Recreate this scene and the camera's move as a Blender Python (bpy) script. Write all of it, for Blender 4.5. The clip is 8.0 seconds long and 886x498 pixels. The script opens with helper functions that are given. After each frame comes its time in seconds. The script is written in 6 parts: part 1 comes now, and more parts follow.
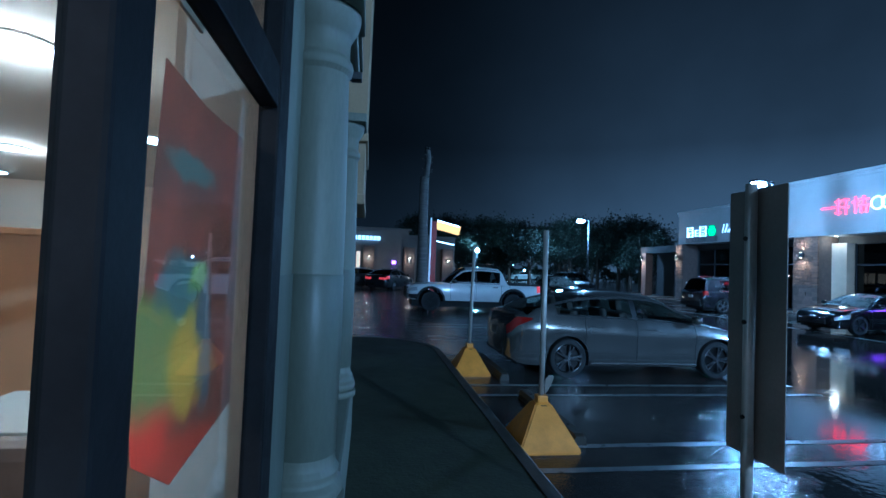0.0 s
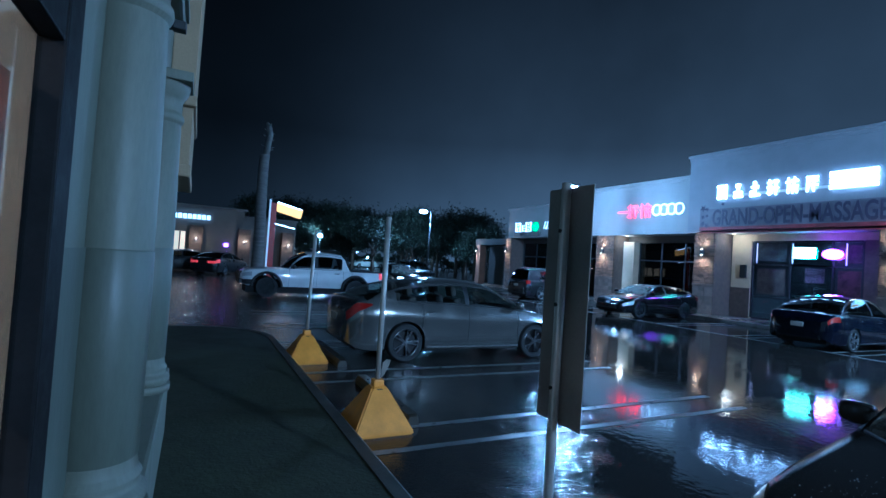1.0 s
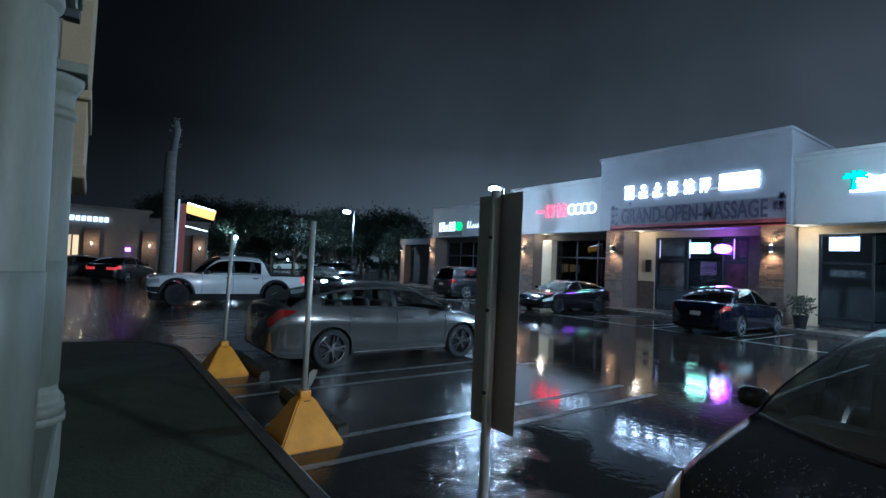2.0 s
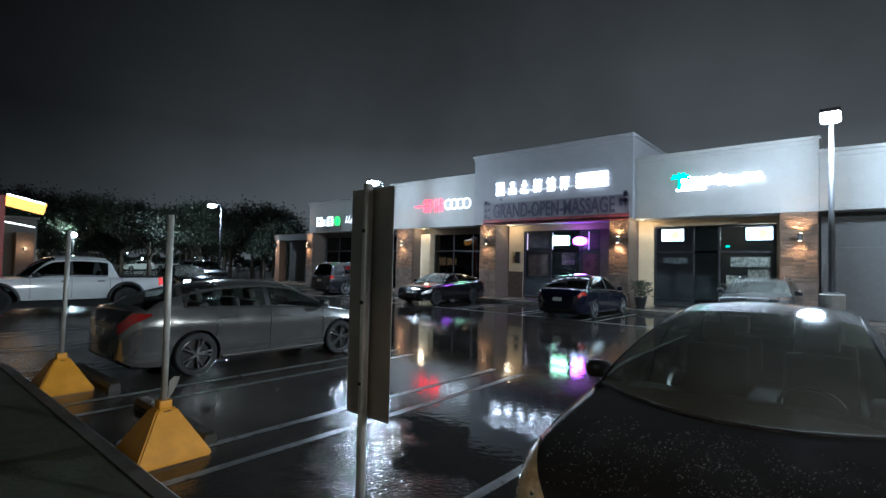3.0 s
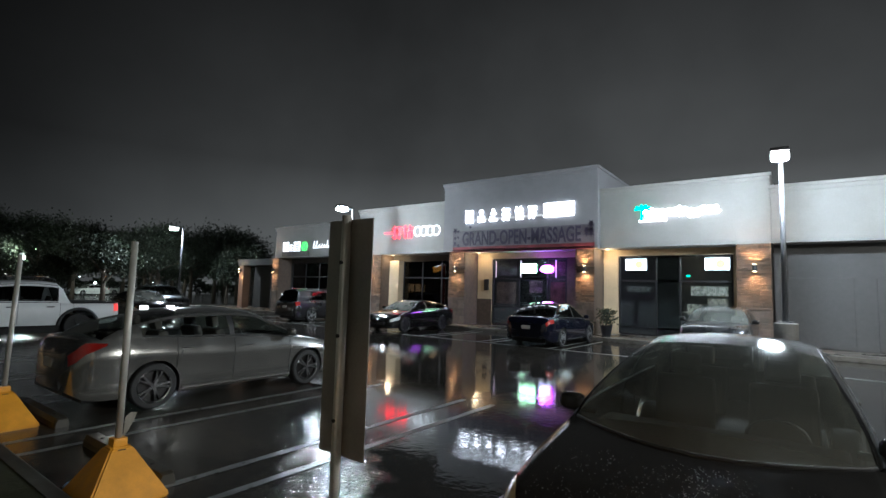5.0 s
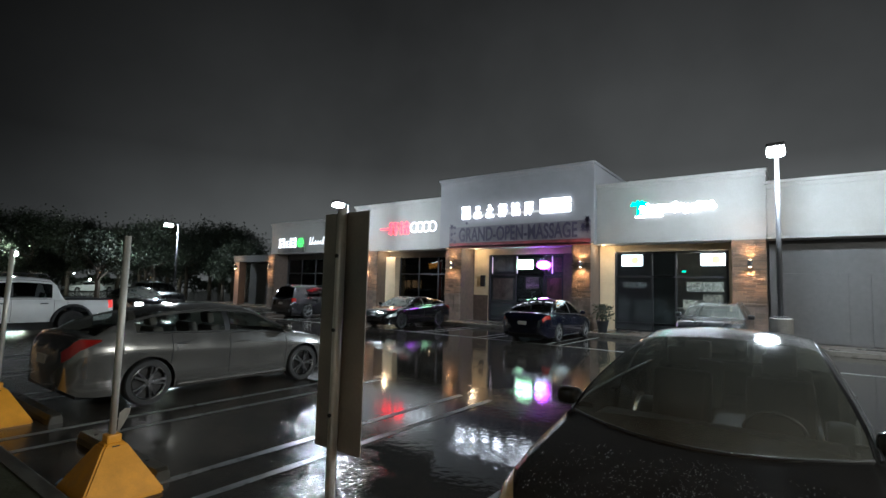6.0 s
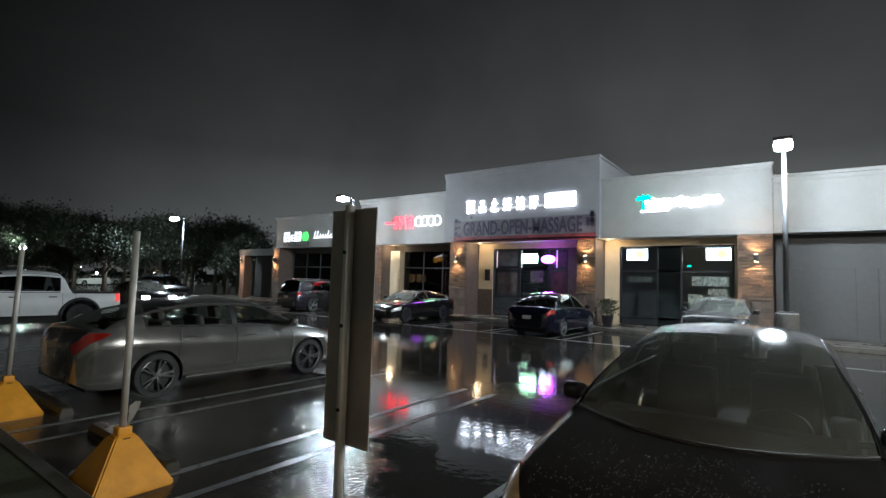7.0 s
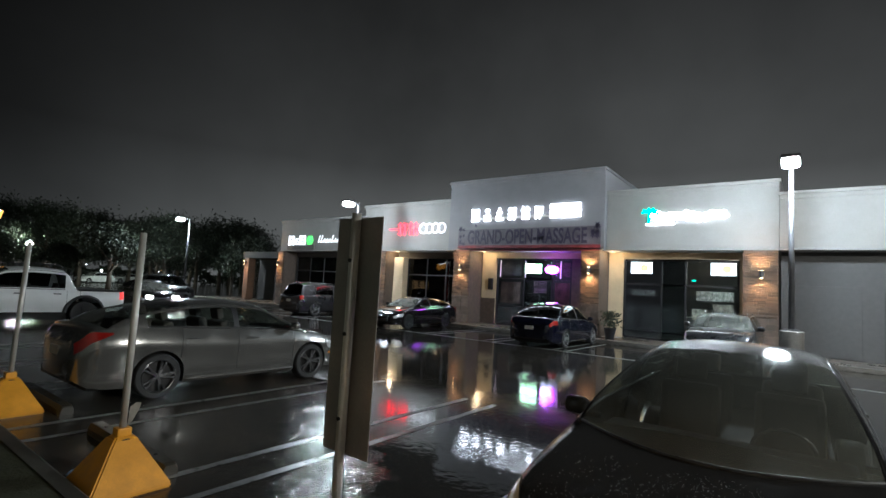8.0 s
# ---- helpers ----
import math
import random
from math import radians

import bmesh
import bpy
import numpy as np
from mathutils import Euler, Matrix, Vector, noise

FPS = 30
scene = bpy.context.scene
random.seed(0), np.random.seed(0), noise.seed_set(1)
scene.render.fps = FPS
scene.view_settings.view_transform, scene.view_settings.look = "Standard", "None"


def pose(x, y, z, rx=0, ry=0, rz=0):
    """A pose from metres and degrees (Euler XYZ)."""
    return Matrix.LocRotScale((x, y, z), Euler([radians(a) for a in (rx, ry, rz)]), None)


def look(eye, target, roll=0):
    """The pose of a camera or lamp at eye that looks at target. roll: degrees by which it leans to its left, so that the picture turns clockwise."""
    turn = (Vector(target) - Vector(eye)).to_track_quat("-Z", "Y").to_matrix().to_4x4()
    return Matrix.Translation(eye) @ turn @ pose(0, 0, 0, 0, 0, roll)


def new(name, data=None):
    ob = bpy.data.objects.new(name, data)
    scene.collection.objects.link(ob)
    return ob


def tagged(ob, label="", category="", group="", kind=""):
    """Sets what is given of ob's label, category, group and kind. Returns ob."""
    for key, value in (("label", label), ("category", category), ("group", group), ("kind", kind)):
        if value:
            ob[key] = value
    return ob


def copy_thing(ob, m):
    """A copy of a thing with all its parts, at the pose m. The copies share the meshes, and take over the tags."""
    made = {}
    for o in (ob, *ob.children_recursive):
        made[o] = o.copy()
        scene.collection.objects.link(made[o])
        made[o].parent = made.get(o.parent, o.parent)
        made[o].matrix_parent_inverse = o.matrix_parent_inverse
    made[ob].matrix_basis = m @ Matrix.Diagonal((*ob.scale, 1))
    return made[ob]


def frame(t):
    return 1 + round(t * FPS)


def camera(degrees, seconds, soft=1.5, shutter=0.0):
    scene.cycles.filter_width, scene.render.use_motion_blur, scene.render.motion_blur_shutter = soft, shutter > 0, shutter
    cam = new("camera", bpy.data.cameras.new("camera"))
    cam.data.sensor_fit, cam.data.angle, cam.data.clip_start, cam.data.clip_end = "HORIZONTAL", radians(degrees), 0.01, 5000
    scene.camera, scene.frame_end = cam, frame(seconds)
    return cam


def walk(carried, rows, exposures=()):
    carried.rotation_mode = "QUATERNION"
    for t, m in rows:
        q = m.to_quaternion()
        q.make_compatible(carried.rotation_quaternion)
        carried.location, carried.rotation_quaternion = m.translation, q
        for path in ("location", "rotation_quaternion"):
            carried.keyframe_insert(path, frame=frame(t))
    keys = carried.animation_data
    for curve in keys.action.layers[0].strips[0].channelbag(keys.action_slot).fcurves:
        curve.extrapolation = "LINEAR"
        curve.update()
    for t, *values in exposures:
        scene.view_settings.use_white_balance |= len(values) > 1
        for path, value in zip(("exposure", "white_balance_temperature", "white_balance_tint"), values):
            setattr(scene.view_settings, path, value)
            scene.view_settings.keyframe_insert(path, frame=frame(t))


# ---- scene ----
cam = camera(84.8, 8.0)
PATH = [
    (0, (0.211, -0.095, 1.755), (0.511, 1.881, 1.826), 2.3),
    (0.5, (0.228, -0.109, 1.742), (0.876, 1.782, 1.813), 3.9),
    (1, (0.243, -0.073, 1.733), (1.149, 1.709, 1.787), 3.9),
    (1.2, (0.234, -0.068, 1.75), (1.25, 1.653, 1.815), 3.9),
    (2.3, (0.224, -0.009, 1.779), (1.532, 1.502, 1.855), 1.8),
    (2.5, (0.231, -0.045, 1.766), (1.68, 1.332, 1.844), 1.9),
    (2.7, (0.224, -0.075, 1.766), (1.705, 1.268, 1.835), 1.7),
    (3, (0.212, -0.09, 1.766), (1.743, 1.195, 1.831), 1.3),
    (3.5, (0.216, -0.109, 1.764), (1.777, 1.138, 1.855), 0.9),
    (4, (0.221, -0.066, 1.773), (1.822, 1.123, 1.922), 0.7),
    (4.5, (0.17, -0.049, 1.808), (1.773, 1.135, 1.983), 1.6),
    (6, (0.201, -0.019, 1.786), (1.816, 1.149, 1.948), 1.6),
    (6.5, (0.184, -0.029, 1.795), (1.805, 1.134, 1.94), 1.6),
    (7, (0.177, -0.018, 1.8), (1.784, 1.165, 1.936), 1.7),
    (7.5, (0.186, -0.024, 1.8), (1.782, 1.173, 1.937), 3.1),
    (8, (0.172, -0.008, 1.819), (1.767, 1.187, 1.984), 3.3),
]
walk(cam, [(t, look(eye, target, roll)) for t, eye, target, roll in PATH],
     exposures=[(0, 1.44, 3420, -3), (0.6, 1.54, 3420, -2), (1.0, 1.6, 3520, -1), (1.3, 1.57, 3650, 0), (2.3, 1.6, 4750, 0), (2.6, 1.64, 4950, 1), (3.5, 1.67, 5450, 4), (4.5, 1.68, 5700, 5), (8.0, 1.68, 5850, 5)])

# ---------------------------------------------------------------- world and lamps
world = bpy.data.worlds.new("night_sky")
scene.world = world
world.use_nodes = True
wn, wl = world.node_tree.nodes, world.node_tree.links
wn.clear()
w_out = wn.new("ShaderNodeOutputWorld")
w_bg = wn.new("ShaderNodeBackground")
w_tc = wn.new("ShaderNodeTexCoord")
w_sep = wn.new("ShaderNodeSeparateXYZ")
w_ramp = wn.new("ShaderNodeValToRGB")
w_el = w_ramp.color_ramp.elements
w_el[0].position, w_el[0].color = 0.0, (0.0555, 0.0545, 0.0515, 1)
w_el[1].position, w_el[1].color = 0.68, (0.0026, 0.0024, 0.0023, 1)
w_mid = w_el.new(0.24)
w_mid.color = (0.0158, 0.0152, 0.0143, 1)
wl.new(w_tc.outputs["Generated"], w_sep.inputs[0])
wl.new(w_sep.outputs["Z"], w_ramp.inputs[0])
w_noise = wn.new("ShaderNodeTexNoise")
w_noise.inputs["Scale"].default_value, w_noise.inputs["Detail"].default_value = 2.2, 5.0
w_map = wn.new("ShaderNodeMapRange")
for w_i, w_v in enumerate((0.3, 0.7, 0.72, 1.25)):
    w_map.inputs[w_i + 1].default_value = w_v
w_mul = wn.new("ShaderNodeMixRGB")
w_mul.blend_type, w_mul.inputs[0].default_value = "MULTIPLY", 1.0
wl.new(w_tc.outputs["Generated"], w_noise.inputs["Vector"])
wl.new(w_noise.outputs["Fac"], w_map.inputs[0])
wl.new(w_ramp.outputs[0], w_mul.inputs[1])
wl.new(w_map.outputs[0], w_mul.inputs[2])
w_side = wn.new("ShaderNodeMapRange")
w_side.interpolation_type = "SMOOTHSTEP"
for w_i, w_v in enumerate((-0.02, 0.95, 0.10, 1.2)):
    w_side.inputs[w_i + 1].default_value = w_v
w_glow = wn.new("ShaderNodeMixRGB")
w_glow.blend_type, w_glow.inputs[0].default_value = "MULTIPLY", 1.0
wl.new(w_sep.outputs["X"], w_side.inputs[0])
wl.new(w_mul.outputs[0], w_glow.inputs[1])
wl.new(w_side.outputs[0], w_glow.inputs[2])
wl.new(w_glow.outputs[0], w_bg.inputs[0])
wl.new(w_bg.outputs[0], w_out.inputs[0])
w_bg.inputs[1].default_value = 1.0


def point_lamp(name, at, watts, color, radius=0.15):
    d = bpy.data.lights.new(name, "POINT")
    d.energy, d.color, d.shadow_soft_size = watts, color, radius
    ob = new(name, d)
    ob.location = at
    return ob


def spot_lamp(name, at, target, watts, color, degrees, radius=0.1, blend=0.5):
    d = bpy.data.lights.new(name, "SPOT")
    d.energy, d.color, d.shadow_soft_size, d.spot_size, d.spot_blend = watts, color, radius, radians(degrees), blend
    ob = new(name, d)
    ob.matrix_world = look(at, target)
    return ob


COOL = (0.86, 0.94, 1.0)
WARM = (1.0, 0.56, 0.26)
LAMP_POSTS = [(17.6, 0.3, 6.1), (18.05, 19.2, 6.1), (18.3, 38.2, 6.1)]
for (px, py, pz), watts in zip(LAMP_POSTS, (640, 380, 380)):
    point_lamp("parking_light", (px - 0.72, py, pz - 0.42), watts, COOL, 0.15)

# ---------------------------------------------------------------- materials
def node_mat(name):
    m = bpy.data.materials.new(name)
    m.use_nodes = True
    return m, m.node_tree.nodes, m.node_tree.links, m.node_tree.nodes["Principled BSDF"]


def tex_noise(n, l, scale, detail=4.0, rough=0.55, coord="Object", stretch=None):
    tc = n.new("ShaderNodeTexCoord")
    t = n.new("ShaderNodeTexNoise")
    t.inputs["Scale"].default_value, t.inputs["Detail"].default_value, t.inputs["Roughness"].default_value = scale, detail, rough
    if stretch:
        mp = n.new("ShaderNodeMapping")
        mp.inputs["Scale"].default_value = stretch
        l.new(tc.outputs[coord], mp.inputs[0])
        l.new(mp.outputs[0], t.inputs["Vector"])
    else:
        l.new(tc.outputs[coord], t.inputs["Vector"])
    return t.outputs["Fac"]


def ramp(n, l, fac, a, b, p0=0.3, p1=0.7):
    r = n.new("ShaderNodeValToRGB")
    e = r.color_ramp.elements
    e[0].position, e[1].position = p0, p1
    e[0].color, e[1].color = (*a, 1), (*b, 1)
    l.new(fac, r.inputs[0])
    return r.outputs[0]


def value_map(n, l, fac, a, b, p0=0.3, p1=0.7):
    r = n.new("ShaderNodeMapRange")
    r.clamp = True
    for i, v in enumerate((p0, p1, a, b)):
        r.inputs[i + 1].default_value = v
    l.new(fac, r.inputs[0])
    return r.outputs[0]


def surface(name, color, rough=0.6, metal=0.0, vary=0.18, scale=6.0, grain=60.0, bump=0.15, rvary=0.12, coat=0.0, stretch=None, random_tint=0.0, by_object=False):
    """A painted, stony or metal surface with two scales of variation."""
    m, n, l, p = node_mat(name)
    big = tex_noise(n, l, scale, 5, 0.6, stretch=stretch)
    fine = tex_noise(n, l, grain, 3, 0.6, stretch=stretch)
    lo = tuple(c * (1 - vary) for c in color)
    hi = tuple(min(1.0, c * (1 + vary * 0.6)) for c in color)
    col = ramp(n, l, big, lo, hi)
    mix = n.new("ShaderNodeMixRGB")
    mix.blend_type, mix.inputs[0].default_value = "MULTIPLY", 0.5
    l.new(col, mix.inputs[1])
    l.new(ramp(n, l, fine, (0.75, 0.75, 0.75), (1, 1, 1)), mix.inputs[2])
    last = mix.outputs[0]
    if random_tint:
        pick = n.new("ShaderNodeObjectInfo").outputs["Random"] if by_object else n.new("ShaderNodeNewGeometry").outputs["Random Per Island"]
        mr = n.new("ShaderNodeMixRGB")
        mr.blend_type, mr.inputs[0].default_value = "MULTIPLY", 1.0
        l.new(last, mr.inputs[1])
        l.new(ramp(n, l, pick, (1 - random_tint,) * 3, (1, 1, 1), 0, 1), mr.inputs[2])
        last = mr.outputs[0]
    l.new(last, p.inputs["Base Color"])
    l.new(value_map(n, l, big, max(0.02, rough - rvary), min(1, rough + rvary)), p.inputs["Roughness"])
    p.inputs["Metallic"].default_value = metal
    p.inputs["Coat Weight"].default_value = coat
    p.inputs["Coat Roughness"].default_value = 0.06
    if bump:
        b = n.new("ShaderNodeBump")
        b.inputs["Strength"].default_value, b.inputs["Distance"].default_value = bump, 0.01
        l.new(fine, b.inputs["Height"])
        l.new(b.outputs[0], p.inputs["Normal"])
    return m


def glow(name, color, strength):
    m, n, l, p = node_mat(name)
    p.inputs["Base Color"].default_value = (*(min(1, c) for c in color), 1)
    p.inputs["Emission Color"].default_value = (*color, 1)
    p.inputs["Emission Strength"].default_value = strength
    return m


def glass(name, tint=(0.9, 0.95, 0.95), rough=0.0, dark=0.0):
    """A thin pane: a mirror-like film over a see-through sheet."""
    m, n, l, p = node_mat(name)
    out = n["Material Output"]
    tr = n.new("ShaderNodeBsdfTransparent")
    tr.inputs[0].default_value = (*(c * (1 - dark) for c in tint), 1)
    gl = n.new("ShaderNodeBsdfGlossy")
    gl.inputs["Roughness"].default_value = 0.02 + rough
    lw = n.new("ShaderNodeLayerWeight")
    lw.inputs[0].default_value = 0.5
    pw = n.new("ShaderNodeMath")
    pw.operation, pw.inputs[1].default_value = "POWER", 5.2
    l.new(lw.outputs["Facing"], pw.inputs[0])
    mx = n.new("ShaderNodeMixShader")
    l.new(value_map(n, l, pw.outputs[0], 0.05, 1.0, 0.0, 1.0), mx.inputs[0])
    l.new(tr.outputs[0], mx.inputs[1])
    l.new(gl.outputs[0], mx.inputs[2])
    l.new(mx.outputs[0], out.inputs[0])
    return m


def wet_asphalt(name, dry_rough, wet_rough, cover, base, bays=False):
    """Rain-wet paving: smooth films of water over coarse stone; the parking bays are coarser than the worn aisle."""
    m, n, l, p = node_mat(name)
    big = tex_noise(n, l, 0.55, 6, 0.62)
    mid = tex_noise(n, l, 4.0, 5, 0.6)
    fine = tex_noise(n, l, 95, 3, 0.7)
    stone = tex_noise(n, l, 30, 2, 0.6)
    add = n.new("ShaderNodeMath")
    add.operation = "MULTIPLY_ADD"
    add.inputs[1].default_value = 0.35
    l.new(mid, add.inputs[0])
    l.new(big, add.inputs[2])
    wet = value_map(n, l, add.outputs[0], -0.75 if bays else 0, 0.3 if bays else 1, cover - 0.16, cover + 0.14)
    if bays:
        tc, sp = n.new("ShaderNodeTexCoord"), n.new("ShaderNodeSeparateXYZ")
        l.new(tc.outputs["Object"], sp.inputs[0])
        slope = n.new("ShaderNodeMath")
        slope.operation, slope.inputs[1].default_value = "MULTIPLY_ADD", -0.6
        l.new(sp.outputs["Y"], slope.inputs[0])
        l.new(sp.outputs["X"], slope.inputs[2])
        rag = n.new("ShaderNodeMath")
        rag.operation, rag.inputs[1].default_value = "MULTIPLY_ADD", 1.4
        l.new(big, rag.inputs[0])
        l.new(slope.outputs[0], rag.inputs[2])
        aisle = value_map(n, l, rag.outputs[0], 0.0, 1.0, 2.25, 2.95)
        # the empty bay beside the kerb holds a smooth sheet of water
        near_bay, far_bay = value_map(n, l, rag.outputs[0], 0.4, 0.0, 0.5, 1.1), value_map(n, l, rag.outputs[0], 0.0, 1.0, -1.6, -0.8)
        pool, both = n.new("ShaderNodeMath"), n.new("ShaderNodeMath")
        pool.operation, both.operation = "MULTIPLY", "MAXIMUM"
        l.new(near_bay, pool.inputs[0])
        l.new(far_bay, pool.inputs[1])
        l.new(pool.outputs[0], both.inputs[0])
        l.new(aisle, both.inputs[1])
        aisle = both.outputs[0]
        lift = n.new("ShaderNodeMath")
        lift.operation, lift.use_clamp = "MULTIPLY_ADD", True
        lift.inputs[1].default_value = 1.5
        l.new(aisle, lift.inputs[0])
        l.new(wet, lift.inputs[2])
        wet = lift.outputs[0]
    col = n.new("ShaderNodeMixRGB")
    l.new(wet, col.inputs[0])
    l.new(ramp(n, l, mid, tuple(c * 0.75 for c in base), tuple(c * 1.25 for c in base)), col.inputs[1])
    col.inputs[2].default_value = (*(c * 0.6 for c in base), 1)
    grit = n.new("ShaderNodeMixRGB")
    grit.blend_type, grit.inputs[0].default_value = "MULTIPLY", 0.8
    l.new(col.outputs[0], grit.inputs[1])
    l.new(ramp(n, l, fine, (0.45, 0.45, 0.45), (1.2, 1.2, 1.2), 0.3, 0.75), grit.inputs[2])
    l.new(grit.outputs[0], p.inputs["Base Color"])
    l.new(value_map(n, l, wet, dry_rough, wet_rough, 0, 1), p.inputs["Roughness"])
    p.inputs["IOR"].default_value = 1.40
    b = n.new("ShaderNodeBump")
    b.inputs["Distance"].default_value = 0.0085
    l.new(value_map(n, l, wet, 0.8, 0.04, 0, 1), b.inputs["Strength"])
    l.new(stone, b.inputs["Height"])
    rip = tex_noise(n, l, 11, 2, 0.5)
    b2 = n.new("ShaderNodeBump")
    b2.inputs["Distance"].default_value, b2.inputs["Strength"].default_value = 0.006, 0.2
    l.new(rip, b2.inputs["Height"])
    l.new(b.outputs[0], b2.inputs["Normal"])
    l.new(b2.outputs[0], p.inputs["Normal"])
    return m


def car_paint(name, color, metal, rough=0.3, dirt=0.25):
    m = surface(name, color, rough, metal, dirt, 2.5, 220, 0.02, 0.06, coat=1.0)
    return m


M_ASPHALT = wet_asphalt("wet_asphalt", 0.06, 0.015, 0.71, (0.062, 0.055, 0.046), True)
M_WALK = wet_asphalt("wet_concrete_walk", 0.85, 0.6, 0.78, (0.042, 0.044, 0.020))
M_PAVE = wet_asphalt("wet_pavement", 0.5, 0.16, 0.66, (0.17, 0.155, 0.135))
M_KERB = surface("kerb_concrete", (0.055, 0.052, 0.042), 0.55, vary=0.35, bump=0.3)
M_LINE = surface("worn_line_paint", (0.22, 0.22, 0.21), 0.35, vary=0.5, scale=9, bump=0.2)
M_STUCCO = surface("pale_stucco", (0.29, 0.28, 0.265), 0.85, vary=0.1, scale=1.5, grain=45, bump=0.25)
M_STUCCO2 = surface("grey_stucco", (0.245, 0.24, 0.25), 0.85, vary=0.1, scale=1.5, grain=45, bump=0.25)
M_BEIGE = surface("beige_stucco", (0.62, 0.50, 0.33), 0.85, vary=0.12, scale=2, grain=45, bump=0.25)
M_BAY = surface("tan_stucco", (0.34, 0.26, 0.15), 0.85, vary=0.15, scale=2, grain=45, bump=0.25)
M_TRIM = surface("trim_paint", (0.58, 0.56, 0.52), 0.7, vary=0.08, bump=0.05)
M_DARKWALL = surface("dark_wall", (0.085, 0.082, 0.08), 0.8, vary=0.2, bump=0.2)
M_STONE = surface("ledger_stone", (0.18, 0.112, 0.07), 0.8, vary=0.45, scale=7, grain=40, bump=0.6, random_tint=0.55)
M_STONEPIECE = surface("ledger_stone_piece", (0.18, 0.112, 0.07), 0.8, vary=0.45, scale=7, grain=40, bump=0.6, random_tint=0.65, by_object=True)
M_WAINSCOT = surface("brown_wainscot", (0.135, 0.10, 0.078), 0.75, vary=0.35, scale=6, bump=0.4, random_tint=0.4)
# near-black colour standing in for the lack of light on the arcade
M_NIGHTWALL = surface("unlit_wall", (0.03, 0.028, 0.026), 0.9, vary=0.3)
M_BROWNPAINT = surface("brown_pillar_paint", (0.15, 0.08, 0.045), 0.75, vary=0.25, scale=4, bump=0.2)
M_FARWALL = surface("far_dim_stucco", (0.17, 0.155, 0.13), 0.85, vary=0.15, scale=1.5)
M_ALU = surface("dark_aluminium", (0.035, 0.035, 0.038), 0.4, 0.4, bump=0.03)
M_BLACKFRAME = surface("black_frame", (0.017, 0.0155, 0.015), 0.5, 0.0, vary=0.25, bump=0.05)
M_BLACKFRAME.node_tree.nodes["Principled BSDF"].inputs["Specular IOR Level"].default_value = 0.03
M_GLASS = glass("shop_glass", (0.75, 0.8, 0.8))
M_CARGLASS = glass("car_glass", (0.68, 0.74, 0.71))


def wet_glass(name, tint, lo, hi):
    """Glass under a film of fine raindrops, which scatters some light."""
    m = glass(name, tint, 0.10)
    n, l = m.node_tree.nodes, m.node_tree.links
    film, mix = n.new("ShaderNodeBsdfDiffuse"), n.new("ShaderNodeMixShader")
    film.inputs[0].default_value = (0.52, 0.545, 0.49, 1)
    l.new(value_map(n, l, tex_noise(n, l, 2.2, 6, 0.65), lo, hi), mix.inputs[0])
    l.new(n["Material Output"].inputs[0].links[0].from_socket, mix.inputs[1])
    l.new(film.outputs[0], mix.inputs[2])
    l.new(mix.outputs[0], n["Material Output"].inputs[0])
    return m


# near windscreen: rain film made paler to paint in a veil of haze
M_WETGLASS = wet_glass("wet_windscreen", (0.38, 0.40, 0.37), 0.135, 0.205)
M_RAINGLASS = wet_glass("rain_beaded_windscreen", (0.42, 0.47, 0.44), 0.05, 0.18)
M_RAINSHEET = wet_glass("rain_sheeted_windscreen", (0.5, 0.56, 0.52), 0.15, 0.42)
M_DARKGLASS = glass("tinted_glass", (0.12, 0.13, 0.13))
M_COLUMN = surface("column_paint", (0.156, 0.158, 0.116), 0.6, vary=0.12, scale=3, bump=0.08, stretch=(1, 1, 0.25))
# darker column tone for the pilaster and shafts below z 1.70
M_COLUMNLOW = surface("column_low_tone", (0.110, 0.114, 0.083), 0.55, vary=0.2, scale=3, bump=0.1, stretch=(1, 1, 0.25))
M_YELLOW = surface("yellow_plastic", (0.72, 0.31, 0.008), 0.45, vary=0.22, scale=5, grain=120, bump=0.06)
M_GALV = surface("galvanised_steel", (0.46, 0.44, 0.40), 0.40, 0.25, vary=0.25, scale=14, stretch=(1, 1, 0.3), bump=0.05)
M_SIGNBACK = surface("aluminium_sign_back", (0.20, 0.185, 0.165), 0.5, 0.1, vary=0.2, scale=4, bump=0.03)
M_SIGNFACE = surface("sign_face", (0.7, 0.7, 0.72), 0.35, vary=0.08, bump=0)
M_POST = surface("post_paint", (0.09, 0.09, 0.095), 0.45, 0.3, bump=0.05)
M_CONC = surface("pedestal_concrete", (0.16, 0.15, 0.135), 0.8, vary=0.25, bump=0.4)
M_RED = surface("red_paint", (0.42, 0.035, 0.025), 0.4, vary=0.15)
M_BANNER = surface("banner_vinyl", (0.15, 0.137, 0.16), 0.6, vary=0.45, scale=1.6)
M_BANNERRED = surface("banner_red_edge", (0.20, 0.035, 0.045), 0.6, vary=0.6, scale=2.5)
M_BANNERTEXT = surface("banner_letter", (0.052, 0.042, 0.075), 0.55)
M_BANNERTRIM = surface("banner_trim", (0.05, 0.04, 0.075), 0.55, vary=0.3)
M_RUBBER = surface("tyre_rubber", (0.018, 0.018, 0.018), 0.75, bump=0.2)
M_RIMMID = surface("dull_alloy_rim", (0.30, 0.30, 0.31), 0.22, 0.95, bump=0.02)
M_RIM = surface("alloy_rim", (0.55, 0.55, 0.56), 0.28, 0.9, bump=0.02)
M_RIMDARK = surface("dark_rim", (0.022, 0.022, 0.023), 0.45, 0.3, bump=0.02)
M_UNDER = surface("underbody", (0.012, 0.012, 0.012), 0.8)
